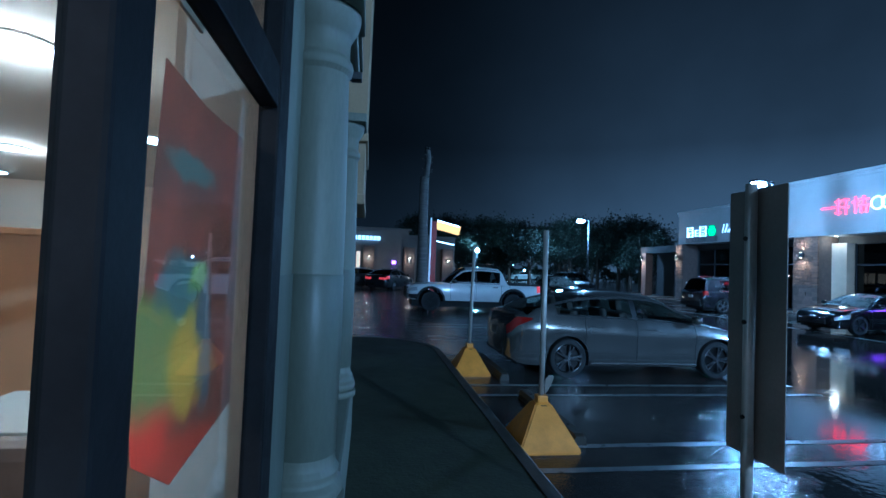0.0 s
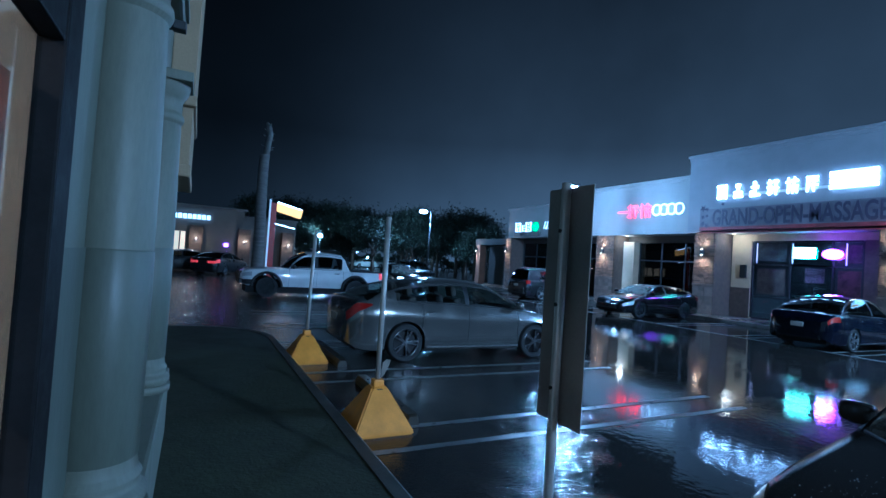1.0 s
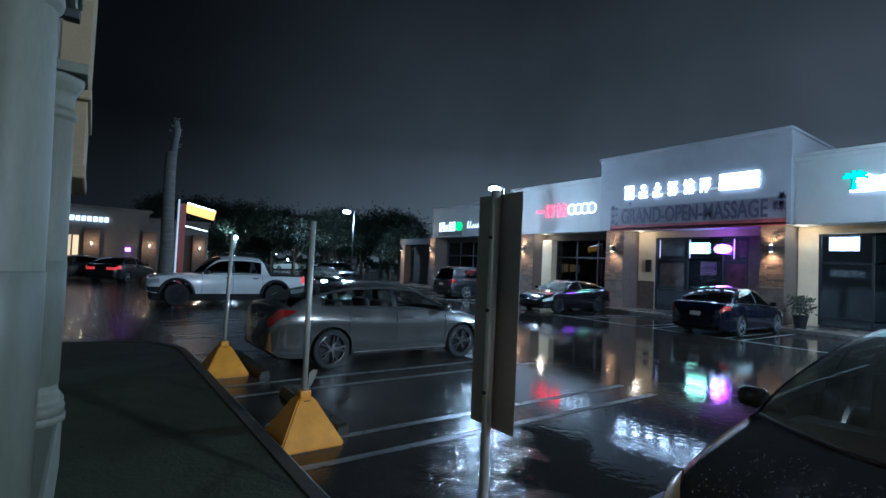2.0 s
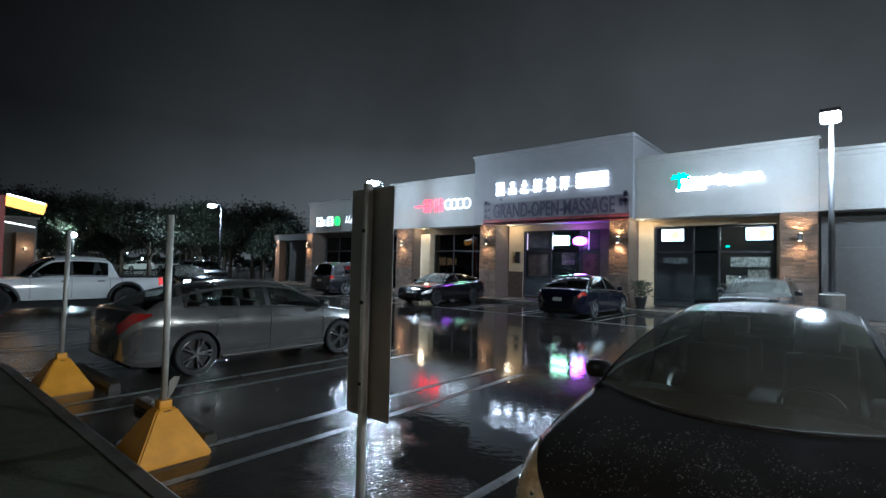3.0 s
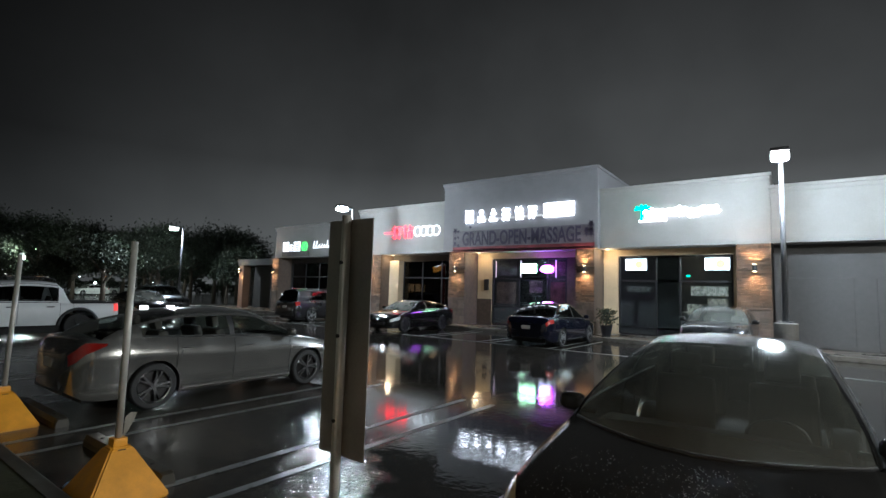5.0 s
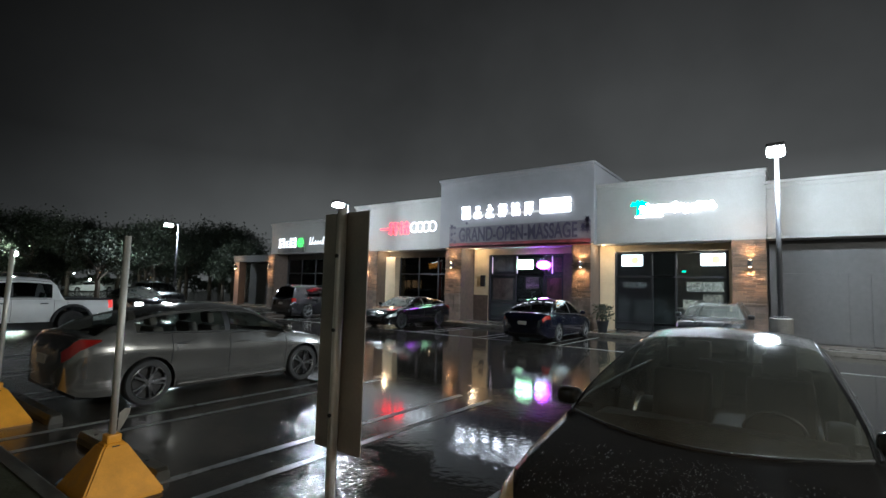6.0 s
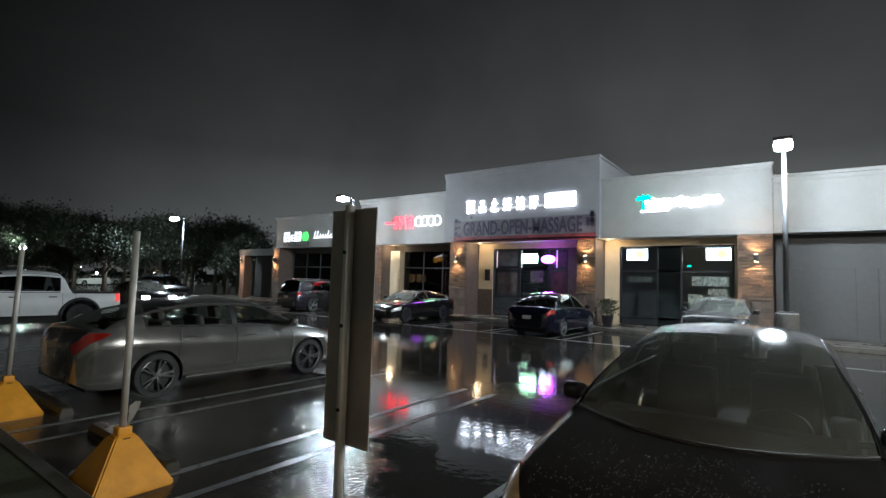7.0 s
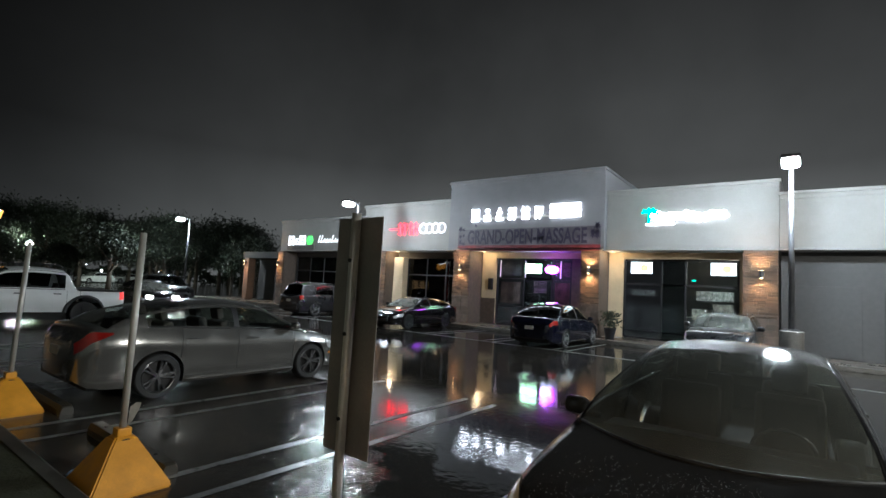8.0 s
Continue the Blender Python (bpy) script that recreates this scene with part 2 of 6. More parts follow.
M_SEAM = surface("seam_shadow_gap", (0.01, 0.01, 0.01), 0.7)
M_PLASTIC = surface("black_plastic", (0.02, 0.02, 0.021), 0.5)
M_CHROME = surface("chrome", (0.75, 0.75, 0.76), 0.12, 1.0, vary=0.05, bump=0)
M_SEAT = surface("seat_cloth", (0.075, 0.068, 0.06), 0.85, bump=0.3)
M_TAIL = surface("red_lens", (0.24, 0.010, 0.007), 0.12, coat=1.0, bump=0)
M_TAILLIT = glow("lit_red_lens", (1.0, 0.06, 0.05), 0.18)
M_LENS = surface("clear_lens", (0.62, 0.64, 0.65), 0.1, 0.3, coat=1.0, bump=0)
M_LENSOLD = surface("yellowed_lens", (0.46, 0.36, 0.19), 0.22, 0.0, vary=0.3, scale=12, coat=1.0, bump=0)
M_HEADLIT = glow("lit_headlamp", (1.0, 0.97, 0.9), 9)
M_PLATE = surface("plate", (0.55, 0.55, 0.53), 0.4)
M_AMBER = surface("amber_lens", (0.6, 0.2, 0.02), 0.15, coat=1.0, bump=0)
P_SILVER = car_paint("silver_paint", (0.27, 0.265, 0.25), 0.75, 0.2, 0.07)
P_WETBLACK = surface("rain_beaded_black_paint", (0.024, 0.0235, 0.022), 0.075, 0.0, 0.25, 2.5, 200, 0.07, 0.02)
P_WETBLACK.node_tree.nodes["Principled BSDF"].inputs["Specular IOR Level"].default_value = 0.3
P_WHITE = car_paint("white_paint", (0.72, 0.74, 0.74), 0.0, 0.35, 0.08)
P_BLACK = car_paint("black_paint", (0.006, 0.006, 0.0065), 0.0, 0.14)
P_NAVY = car_paint("navy_paint", (0.0045, 0.005, 0.013), 0.1, 0.12)
P_DARK = car_paint("charcoal_paint", (0.028, 0.028, 0.030), 0.5, 0.3)
P_GREY = car_paint("grey_paint", (0.10, 0.10, 0.10), 0.6, 0.3)
M_BARK = surface("bark", (0.10, 0.08, 0.06), 0.9, vary=0.4, scale=8, bump=0.8, stretch=(1, 1, 0.3))
M_PALM = surface("palm_trunk_bark", (0.19, 0.18, 0.165), 0.9, vary=0.35, scale=5, bump=0.7, stretch=(0.4, 0.4, 3))
M_LEAF = surface("leaf", (0.04, 0.054, 0.028), 0.6, vary=0.5, scale=3, bump=0, random_tint=0.6)
M_LAMPGLOW = glow("lamp_lens", (1.0, 0.97, 0.92), 90)
M_LAMPSMALL = glow("far_lamp_lens", (0.95, 1.0, 0.9), 75)
M_SIGNW = glow("white_sign_light", (0.93, 0.95, 1.0), 3.6)
M_SIGNDIM = glow("dim_white_sign", (0.9, 0.92, 0.95), 0.8)
M_SIGNRED = glow("red_sign_light", (1.0, 0.03, 0.05), 1.8)
M_SIGNGREEN = glow("green_sign_light", (0.10, 0.75, 0.12), 0.7)
M_SIGNTEAL = glow("teal_sign_light", (0.02, 0.7, 0.40), 1.5)
M_NEONGREEN = glow("green_neon_panel", (0.5, 1.0, 0.55), 6)
M_NEONVIOLET = glow("violet_neon_panel", (0.6, 0.07, 1.0), 7)
M_SCREEN = glow("menu_screen", (0.92, 0.97, 1.0), 3.0)
M_SCREENPIC = glow("menu_screen_picture", (1.0, 0.55, 0.2), 1.2)
M_SCONCEGLOW = glow("sconce_lens", (1.0, 0.62, 0.28), 14)
M_YELLOWSIGN = glow("yellow_sign_light", (1.0, 0.42, 0.07), 0.75)
M_EDGELIGHT = glow("post_edge_light", (1.0, 0.95, 0.9), 0.14)
M_WHITELINE = glow("white_light_strip", (1.0, 0.98, 0.92), 3.0)
M_CEILLIGHT = glow("ceiling_light_lens", (1.0, 0.86, 0.66), 9)


# ---------------------------------------------------------------- mesh helpers
def link(name, bm, mat, parent=None, smooth=False):
    me = bpy.data.meshes.new(name)
    bmesh.ops.recalc_face_normals(bm, faces=bm.faces)
    bm.to_mesh(me)
    bm.free()
    me.materials.append(mat)
    if smooth:
        me.polygons.foreach_set("use_smooth", [True] * len(me.polygons))
    ob = new(name, me)
    if parent:
        ob.parent = parent
    return ob


def part(name, bm, mat, parent, label="", smooth=False):
    ob = link(name, bm, mat, parent, smooth)
    if label:
        tagged(ob, label)
    return ob


def thing(name, label, category, at=(0, 0, 0), rz=0.0, group="", kind=""):
    e = new(name)
    e.matrix_basis = pose(*at, 0, 0, rz)
    return tagged(e, label, category, group, kind)


def add_box(bm, x0, x1, y0, y1, z0, z1, bevel=0.0, m=None):
    r = bmesh.ops.create_cube(bm, size=1.0)
    vs = r["verts"]
    for v in vs:
        v.co = Vector(((x0 + x1) / 2 + v.co.x * (x1 - x0), (y0 + y1) / 2 + v.co.y * (y1 - y0), (z0 + z1) / 2 + v.co.z * (z1 - z0)))
        if m:
            v.co = m @ v.co
    if bevel:
        es = list({e for v in vs for e in v.link_edges})
        bmesh.ops.bevel(bm, geom=es, offset=bevel, segments=2, affect="EDGES", profile=0.6)
    return bm


def box(x0, x1, y0, y1, z0, z1, bevel=0.0):
    return add_box(bmesh.new(), x0, x1, y0, y1, z0, z1, bevel)


def lathe(bm, prof, n=24, m=None, caps=True):
    """A turned form: prof is a list of (radius, height)."""
    rings = []
    for r, z in prof:
        ring = []
        for i in range(n):
            a = 2 * math.pi * i / n
            co = Vector((r * math.cos(a), r * math.sin(a), z))
            ring.append(bm.verts.new(m @ co if m else co))
        rings.append(ring)
    for a, b in zip(rings, rings[1:]):
        for i in range(n):
            bm.faces.new((a[i], a[(i + 1) % n], b[(i + 1) % n], b[i]))
    for ring in (rings[0], rings[-1]) if caps else ():
        bm.faces.new(ring)
    return bm


def beam(bm, p, q, w, h, up=(0, 0, 1)):
    """A straight bar from p to q."""
    p, q = Vector(p), Vector(q)
    d = (q - p).normalized()
    s = d.cross(Vector(up))
    s = s.normalized() if s.length > 1e-5 else Vector((1, 0, 0))
    u = s.cross(d)
    rows = []
    for c in (p, q):
        rows.append([bm.verts.new(c + s * a * w / 2 + u * b * h / 2) for a, b in ((-1, -1), (1, -1), (1, 1), (-1, 1))])
    for i in range(4):
        bm.faces.new((rows[0][i], rows[0][(i + 1) % 4], rows[1][(i + 1) % 4], rows[1][i]))
    bm.faces.new(rows[0])
    bm.faces.new(rows[1])
    return bm


def tube(bm, pts, radii, n=10):
    rings = []
    for i, (p, r) in enumerate(zip(pts, radii)):
        p = Vector(p)
        d = (Vector(pts[min(i + 1, len(pts) - 1)]) - Vector(pts[max(i - 1, 0)])).normalized()
        s = d.cross(Vector((0.3, 0.9, 0.1))).normalized()
        u = s.cross(d)
        rings.append([bm.verts.new(p + s * r * math.cos(2 * math.pi * k / n) + u * r * math.sin(2 * math.pi * k / n)) for k in range(n)])
    for a, b in zip(rings, rings[1:]):
        for i in range(n):
            bm.faces.new((a[i], a[(i + 1) % n], b[(i + 1) % n], b[i]))
    bm.faces.new(rings[0])
    bm.faces.new(rings[-1])
    return bm


def grid_patch(bm, f, nu, nv):
    """A sheet of quads through f(u, v), u and v from 0 to 1."""
    vs = [[bm.verts.new(f(i / nu, j / nv)) for j in range(nv + 1)] for i in range(nu + 1)]
    for i in range(nu):
        for j in range(nv):
            bm.faces.new((vs[i][j], vs[i + 1][j], vs[i + 1][j + 1], vs[i][j + 1]))
    return bm


def interp(table, x):
    if x <= table[0][0]:
        return table[0][1]
    if x >= table[-1][0]:
        return table[-1][1]
    n = len(table)
    k = max(i for i in range(n - 1) if table[i][0] <= x)
    d = [(table[i + 1][1] - table[i][1]) / (table[i + 1][0] - table[i][0]) for i in range(n - 1)]

    def slope(i):
        if i == 0 or i == n - 1:
            return d[0] if i == 0 else d[-1]
        return 0.0 if d[i - 1] * d[i] <= 0 else 2 * d[i - 1] * d[i] / (d[i - 1] + d[i])
    h = table[k + 1][0] - table[k][0]
    t = (x - table[k][0]) / h
    return (table[k][1] * (1 + 2 * t) * (1 - t) ** 2 + h * slope(k) * t * (1 - t) ** 2
            + table[k + 1][1] * t * t * (3 - 2 * t) + h * slope(k + 1) * t * t * (t - 1))


def setting(name, bm, mat, label, category, smooth=False):
    return tagged(link(name, bm, mat, None, smooth), label, category, kind="structure")


# ---------------------------------------------------------------- ground, walkway, stripes
gb = bmesh.new()
GX = [-300, -60, -12, 1.75, 8, 19.98, 40, 120, 300]
GY = [-300, -60, -12, 6, 12, 40, 90, 160, 400]
grid_patch(gb, lambda u, v: Vector((GX[round(u * 8)], GY[round(v * 8)], 0)), 8, 8)
setting("ground", gb, M_ASPHALT, "dark rain-wet asphalt of the parking lot with puddles", "parking lot")

wb = bmesh.new()
pts = [(-0.16, -9), (1.53, -9), (1.53, 9.2)]
for k in range(9):
    a = k * math.pi / 16
    pts.append((0.13 + 1.4 * math.cos(a), 9.2 + 1.4 * math.sin(a)))
pts += [(-0.16, 10.6)]
top = [wb.verts.new((x, y, 0.15)) for x, y in pts]
bot = [wb.verts.new((x, y, 0.0)) for x, y in pts]
wb.faces.new(top)
for i in range(len(pts)):
    j = (i + 1) % len(pts)
    wb.faces.new((top[i], top[j], bot[j], bot[i]))
setting("walkway", wb, M_WALK, "dark wet concrete walkway along the restaurant wall", "walkway")
kb = bmesh.new()
kp = [(1.53, -9), (1.53, 9.2)] + [(0.13 + 1.4 * math.cos(k * math.pi / 16), 9.2 + 1.4 * math.sin(k * math.pi / 16)) for k in range(1, 9)] + [(-0.16, 10.6)]
ko = [(1.67, -9), (1.67, 9.2)] + [(0.13 + 1.54 * math.cos(k * math.pi / 16), 9.2 + 1.54 * math.sin(k * math.pi / 16)) for k in range(1, 9)] + [(-0.16, 10.74)]
prev = None
for (xi, yi), (xo, yo) in zip(kp, ko):
    row = [kb.verts.new((xi, yi, 0.0)), kb.verts.new((xi, yi, 0.158)), kb.verts.new((xi + (xo - xi) * 0.75, yi + (yo - yi) * 0.75, 0.158)), kb.verts.new((xo, yo, 0.13)), kb.verts.new((xo + (xo - xi) * 0.15, yo + (yo - yi) * 0.15, 0.0))]
    if prev:
        for i in range(4):
            kb.faces.new((prev[i], prev[i + 1], row[i + 1], row[i]))
    prev = row
setting("kerb", kb, M_KERB, "worn concrete kerb at the walkway's edge", "kerb")


def stripe(x0, x1, y0, y1, seed):
    rnd = random.Random(seed)
    bm = bmesh.new()
    along_x = (x1 - x0) > (y1 - y0)
    n = int(max(x1 - x0, y1 - y0) / 0.25)
    rows = []
    for i in range(n + 1):
        t = i / n
        j0, j1 = rnd.uniform(-0.008, 0.008), rnd.uniform(-0.008, 0.008)
        if along_x:
            x = x0 + (x1 - x0) * t
            rows.append((bm.verts.new((x, y0 + j0, 0.004)), bm.verts.new((x, y1 + j1, 0.004))))
        else:
            y = y0 + (y1 - y0) * t
            rows.append((bm.verts.new((x0 + j0, y, 0.004)), bm.verts.new((x1 + j1, y, 0.004))))
    for a, b in zip(rows, rows[1:]):
        bm.faces.new((a[0], b[0], b[1], a[1]))
    ob = link("parking_line", bm, M_LINE)
    return tagged(ob, "worn pale parking bay line painted on wet asphalt", "road marking", "parking bay lines", "structure")


for k in range(-2, 5):
    c = 4.3 + 2.47 * k
    stripe(1.75, 7.2, c - 0.33, c - 0.23, k)
    stripe(1.75, 7.2, c + 0.23, c + 0.33, k + 50)
for k in range(-2, 9):
    c = 6.6 + 2.8 * k
    stripe(15.8, 19.85, c - 0.28, c - 0.19, k + 100)
    stripe(15.8, 19.85, c + 0.19, c + 0.28, k + 150)
stripe(15.62, 15.76, -9, 30, 7)

pb = box(20.0, 24.0, -16, 40, 0.0, 0.15, 0.02)
setting("pavement", pb, M_PAVE, "wet concrete pavement before the shops", "pavement")

# ---------------------------------------------------------------- shopping strip
FX = 21.5
shops = thing("shop_building", "single-storey stuccoed shop row with stone pillars and lit signs", "building", kind="structure")
SECTIONS = [(-16.0, 0.72, 5.95, 0.0, M_STUCCO), (0.72, 7.0, 6.45, 0.0, M_STUCCO), (7.0, 15.4, 7.5, -0.3, M_STUCCO2), (15.4, 22.2, 6.65, 0.0, M_STUCCO), (22.2, 31.0, 6.05, 0.1, M_STUCCO)]
for y0, y1, zt, dx, mat in SECTIONS:
    bm = bmesh.new()
    add_box(bm, FX + dx, 26.0, y0 + 0.002, y1 - 0.002, 4.03, zt, 0.02)
    part("fascia", bm, mat, shops, smooth=False)
    bm = bmesh.new()
    add_box(bm, FX + dx - 0.12, 26.05, y0 - 0.05, y1 + 0.05, zt, zt + 0.12, 0.02)
    add_box(bm, FX + dx - 0.06, FX + dx - 0.001, y0 + 0.004, y1 - 0.004, zt - 0.16, zt - 0.002, 0.01)
    part("parapet_cap", bm, mat, shops)
    bm = bmesh.new()
    add_box(bm, FX + dx - 0.03, FX + dx + 0.25, y0 + 0.004, y1 - 0.004, 3.93, 4.028, 0.01)
    part("fascia_trim", bm, mat, shops)
bm = bmesh.new()
add_box(bm, 21.8, 26, -16, 31, 3.94, 4.02)
part("soffit", bm, M_STUCCO, shops)
bm = bmesh.new()
add_box(bm, 27.5, 27.8, -16, 31, 0, 6)
add_box(bm, 21.9, 27.5, 30.7, 31, 0, 4.0)
add_box(bm, 21.9, 27.5, -16, -15.7, 0, 4.0)
part("back_wall", bm, M_DARKWALL, shops)
bm = bmesh.new()
add_box(bm, 22.0, 27.8, -16, 31, 6.0, 6.03)
part("roof", bm, M_DARKWALL, shops)
bm = bmesh.new()
add_box(bm, 22.9, 27.5, -15.7, 30.7, 0.152, 0.17)
part("shop_floor", bm, M_DARKWALL, shops)
GX0 = 22.6     # storefront line


STONE_MESH = "ledger_stone"
stone_meshes = {}


def pillar(y0, y1, x0, x1, zb=3.93, stone=True, seed=0, pieces=False):
    rnd = random.Random(seed)
    bm = bmesh.new()
    add_box(bm, x0 + 0.04, x1, y0 + 0.03, y1 - 0.03, 0.15, zb, 0.01)
    p = part("pillar", bm, M_BEIGE if not stone else M_WAINSCOT, shops)
    if stone:
        sm = None if pieces else bmesh.new()
        z = 1.55
        while z < zb - 0.05:
            h = rnd.uniform(0.055, 0.095)
            y = y0
            while y < y1 - 0.02:
                w = min(rnd.uniform(0.18, 0.42), y1 - y)
                out, z1 = rnd.uniform(0.0, 0.05), min(z + h, zb) - 0.004
                if pieces:
                    if STONE_MESH not in stone_meshes:
                        cube = box(-0.5, 0.5, -0.5, 0.5, -0.5, 0.5)
                        bmesh.ops.bevel(cube, geom=list(cube.edges), offset=0.06, segments=1, affect="EDGES")
                        stone_meshes[STONE_MESH] = bpy.data.meshes.new(STONE_MESH)
                        cube.to_mesh(stone_meshes[STONE_MESH])
                        cube.free()
                        stone_meshes[STONE_MESH].materials.append(M_STONEPIECE)
                    st = new("stone", stone_meshes[STONE_MESH])
                    st.location, st.scale = (x0 + 0.03 - out / 2, y + w / 2, (z + 0.005 + z1) / 2), (0.06 + out, w - 0.01, z1 - z - 0.005)
                    st.parent = p
                else:
                    add_box(sm, x0 - out, x0 + 0.06, y + 0.005, y + w - 0.005, z + 0.005, z1)
                y += w
            z += h
        if not pieces:
            part("stone_veneer", sm, M_STONE, shops, "stacked brown ledger stone")
        wm = bmesh.new()
        add_box(wm, x0 - 0.06, x0 + 0.05, y0 - 0.02, y1 + 0.02, 1.47, 1.55, 0.015)
        part("stone_cap", wm, M_WAINSCOT, shops)
        wm = bmesh.new()
        z = 0.16
        while z < 1.44:
            y = y0
            while y < y1 - 0.02:
                w = min(rnd.uniform(0.25, 0.5), y1 - y)
                add_box(wm, x0 - rnd.uniform(0.0, 0.03), x0 + 0.06, y + 0.005, y + w - 0.005, z + 0.005, min(z + 0.21, 1.47) - 0.005)
                y += w
            z += 0.21
        part("stone_base", wm, M_WAINSCOT, shops, "darker stone base")
    return p


PILLARS = [(14.03, 15.05), (7.2, 8.05), (0.74, 1.86), (20.15, 21.5), (30.3, 31.0)]
for i, (a, b) in enumerate(PILLARS):
    pillar(a, b, 21.3 if i < 2 else 21.45, GX0, seed=i, pieces=i < 3)


def sconce(y, x, z=3.02):
    s = thing("wall_sconce", "lit up-and-down wall lamp with warm light on a stone pillar", "wall lamp", (x, y, z), group="wall lamps")
    bm = bmesh.new()
    add_box(bm, -0.02, 0.045, -0.06, 0.06, -0.1, 0.1, 0.01)
    part("back_plate", bm, M_ALU, s)
    bm = lathe(bmesh.new(), [(0.07, -0.13), (0.075, -0.125), (0.075, 0.125), (0.07, 0.13)], 16, pose(-0.1, 0, 0))
    part("shade", bm, M_ALU, s, smooth=False)
    for zz in (0.131, -0.137):
        part("lens", lathe(bmesh.new(), [(0.055, zz), (0.055, zz + 0.006)], 12, pose(-0.1, 0, 0)), M_SCONCEGLOW, s)
    for d in (-1, 1):
        spot_lamp("sconce_light", (x - 0.12, y, z + d * 0.16), (x + 0.1, y, z + d * 1.6), 48, WARM, 125, 0.03, 0.8)
    return s


for y, x in ((14.54, 21.2), (7.6, 21.2), (1.25, 21.35), (20.9, 21.35), (30.75, 21.35)):
    sconce(y, x)


def wall_panel(y0, y1, z0, z1, mat, name="wall_panel", x0=GX0, x1=GX0 + 0.25, label=""):
    return part(name, box(x0, x1, y0, y1, z0, z1), mat, shops, label)


def storefront(name, y0, y1, mullions, rails, label, x=GX0 + 0.08, z0=0.2, z1=3.6, glassmat=None):
    """A glazed shop front: dark frame bars and one pane between each."""
    w = thing(name, label, "shop window", kind="structure")
    ys = [y0] + list(mullions) + [y1]
    zs = [z0] + list(rails) + [z1]
    for y in ys:
        part("mullion", box(x - 0.05, x + 0.05, y - 0.035, y + 0.035, z0, z1, 0.006), M_ALU, w)
    for a, b in zip(ys, ys[1:]):
        for z in zs:
            part("rail", box(x - 0.045, x + 0.045, a + 0.035, b - 0.035, z - 0.035, z + 0.035), M_ALU, w)
        for c, d in zip(zs, zs[1:]):
            pn = part("pane", box(x - 0.004, x + 0.004, a + 0.036, b - 0.036, c + 0.036, d - 0.036), glassmat or M_GLASS, w)
            pn.visible_shadow = False
    return w


# massage shop bay
wall_panel(8.05, 14.03, 3.64, 3.94, M_BEIGE)
wall_panel(13.15, 14.03, 0.15, 3.64, M_BEIGE)
part("wainscot", box(GX0 - 0.03, GX0 - 0.002, 13.15, 14.03, 0.15, 1.5, 0.01), M_WAINSCOT, shops)
storefront("window_1", 9.0, 13.1, (11.55, 10.0), (1.15, 2.6), "glazed massage shop front with dark frames and lit signs")
wall_panel(8.05, 8.97, 0.15, 3.64, M_WAINSCOT)
# glowing strips put in for the pale light on the window mullions
M_STRIPVIOLET = glow("violet_frame_glow", (0.9, 0.75, 0.9), 0.22)
frame_glow = thing("window_tube_light", "thin glowing strips standing in for light on the shop window frame", "tube light", (GX0 + 0.075, 10.5, 2.66))
for y0, y1, z0, z1 in ((-0.95, -0.91, 0.0, 0.86), (0.96, 1.0, 0.0, 0.86), (2.42, 2.46, 0.0, 0.86)):
    part("tube", box(-0.01, 0.01, y0, y1, z0, z1), M_STRIPVIOLET, frame_glow)
meter = thing("meter_box", "small dark meter box fixed to a beige shop wall", "meter box", (GX0 - 0.06, 13.45, 2.25))
part("body", box(-0.06, 0.06, -0.13, 0.13, -0.3, 0.3, 0.015), M_ALU, meter)
part("cover", box(-0.075, -0.062, -0.10, 0.10, -0.24, 0.1, 0.005), M_PLASTIC, meter)
# posters behind the panes
for k, (y0, y1, z0, z1, c) in enumerate(((11.75, 12.9, 1.3, 2.4, (0.16, 0.11, 0.10)), (9.1, 9.85, 1.3, 2.45, (0.22, 0.08, 0.09)), (9.1, 9.85, 2.75, 3.45, (0.18, 0.09, 0.10)), (10.3, 11.0, 1.9, 2.5, (0.55, 0.35, 0.40)), (11.75, 12.9, 2.75, 3.5, (0.13, 0.12, 0.14)))):
    po = link("window_poster", box(GX0 + 0.11, GX0 + 0.122, y0, y1, z0, z1), surface("poster_print", c, 0.5, vary=0.6, scale=3.5, bump=0))
    tagged(po, "dim printed poster hanging behind a shop window", "poster", "window posters")


def panel_sign(name, label, y, z, w, h, mat, x, rounded=False):
    t = thing(name, label, "sign", (x, y, z))
    if rounded:
        bm = lathe(bmesh.new(), [(0.5, -0.5), (0.5, 0.5)], 24)
        bmesh.ops.transform(bm, verts=bm.verts, matrix=Matrix.Diagonal((h, w, 0.05, 1)))
        bmesh.ops.rotate(bm, verts=bm.verts, matrix=Matrix.Rotation(radians(90), 3, "Y"))
    else:
        bm = box(-0.025, 0.025, -w / 2, w / 2, -h / 2, h / 2, 0.01)
    part("face", bm, mat, t)
    bm = bmesh.new()
    add_box(bm, 0.026, 0.06, -w / 2 * 0.8, w / 2 * 0.8, -h / 2 * 0.7, h / 2 * 0.7)
    part("housing", bm, M_PLASTIC, t)
    return t


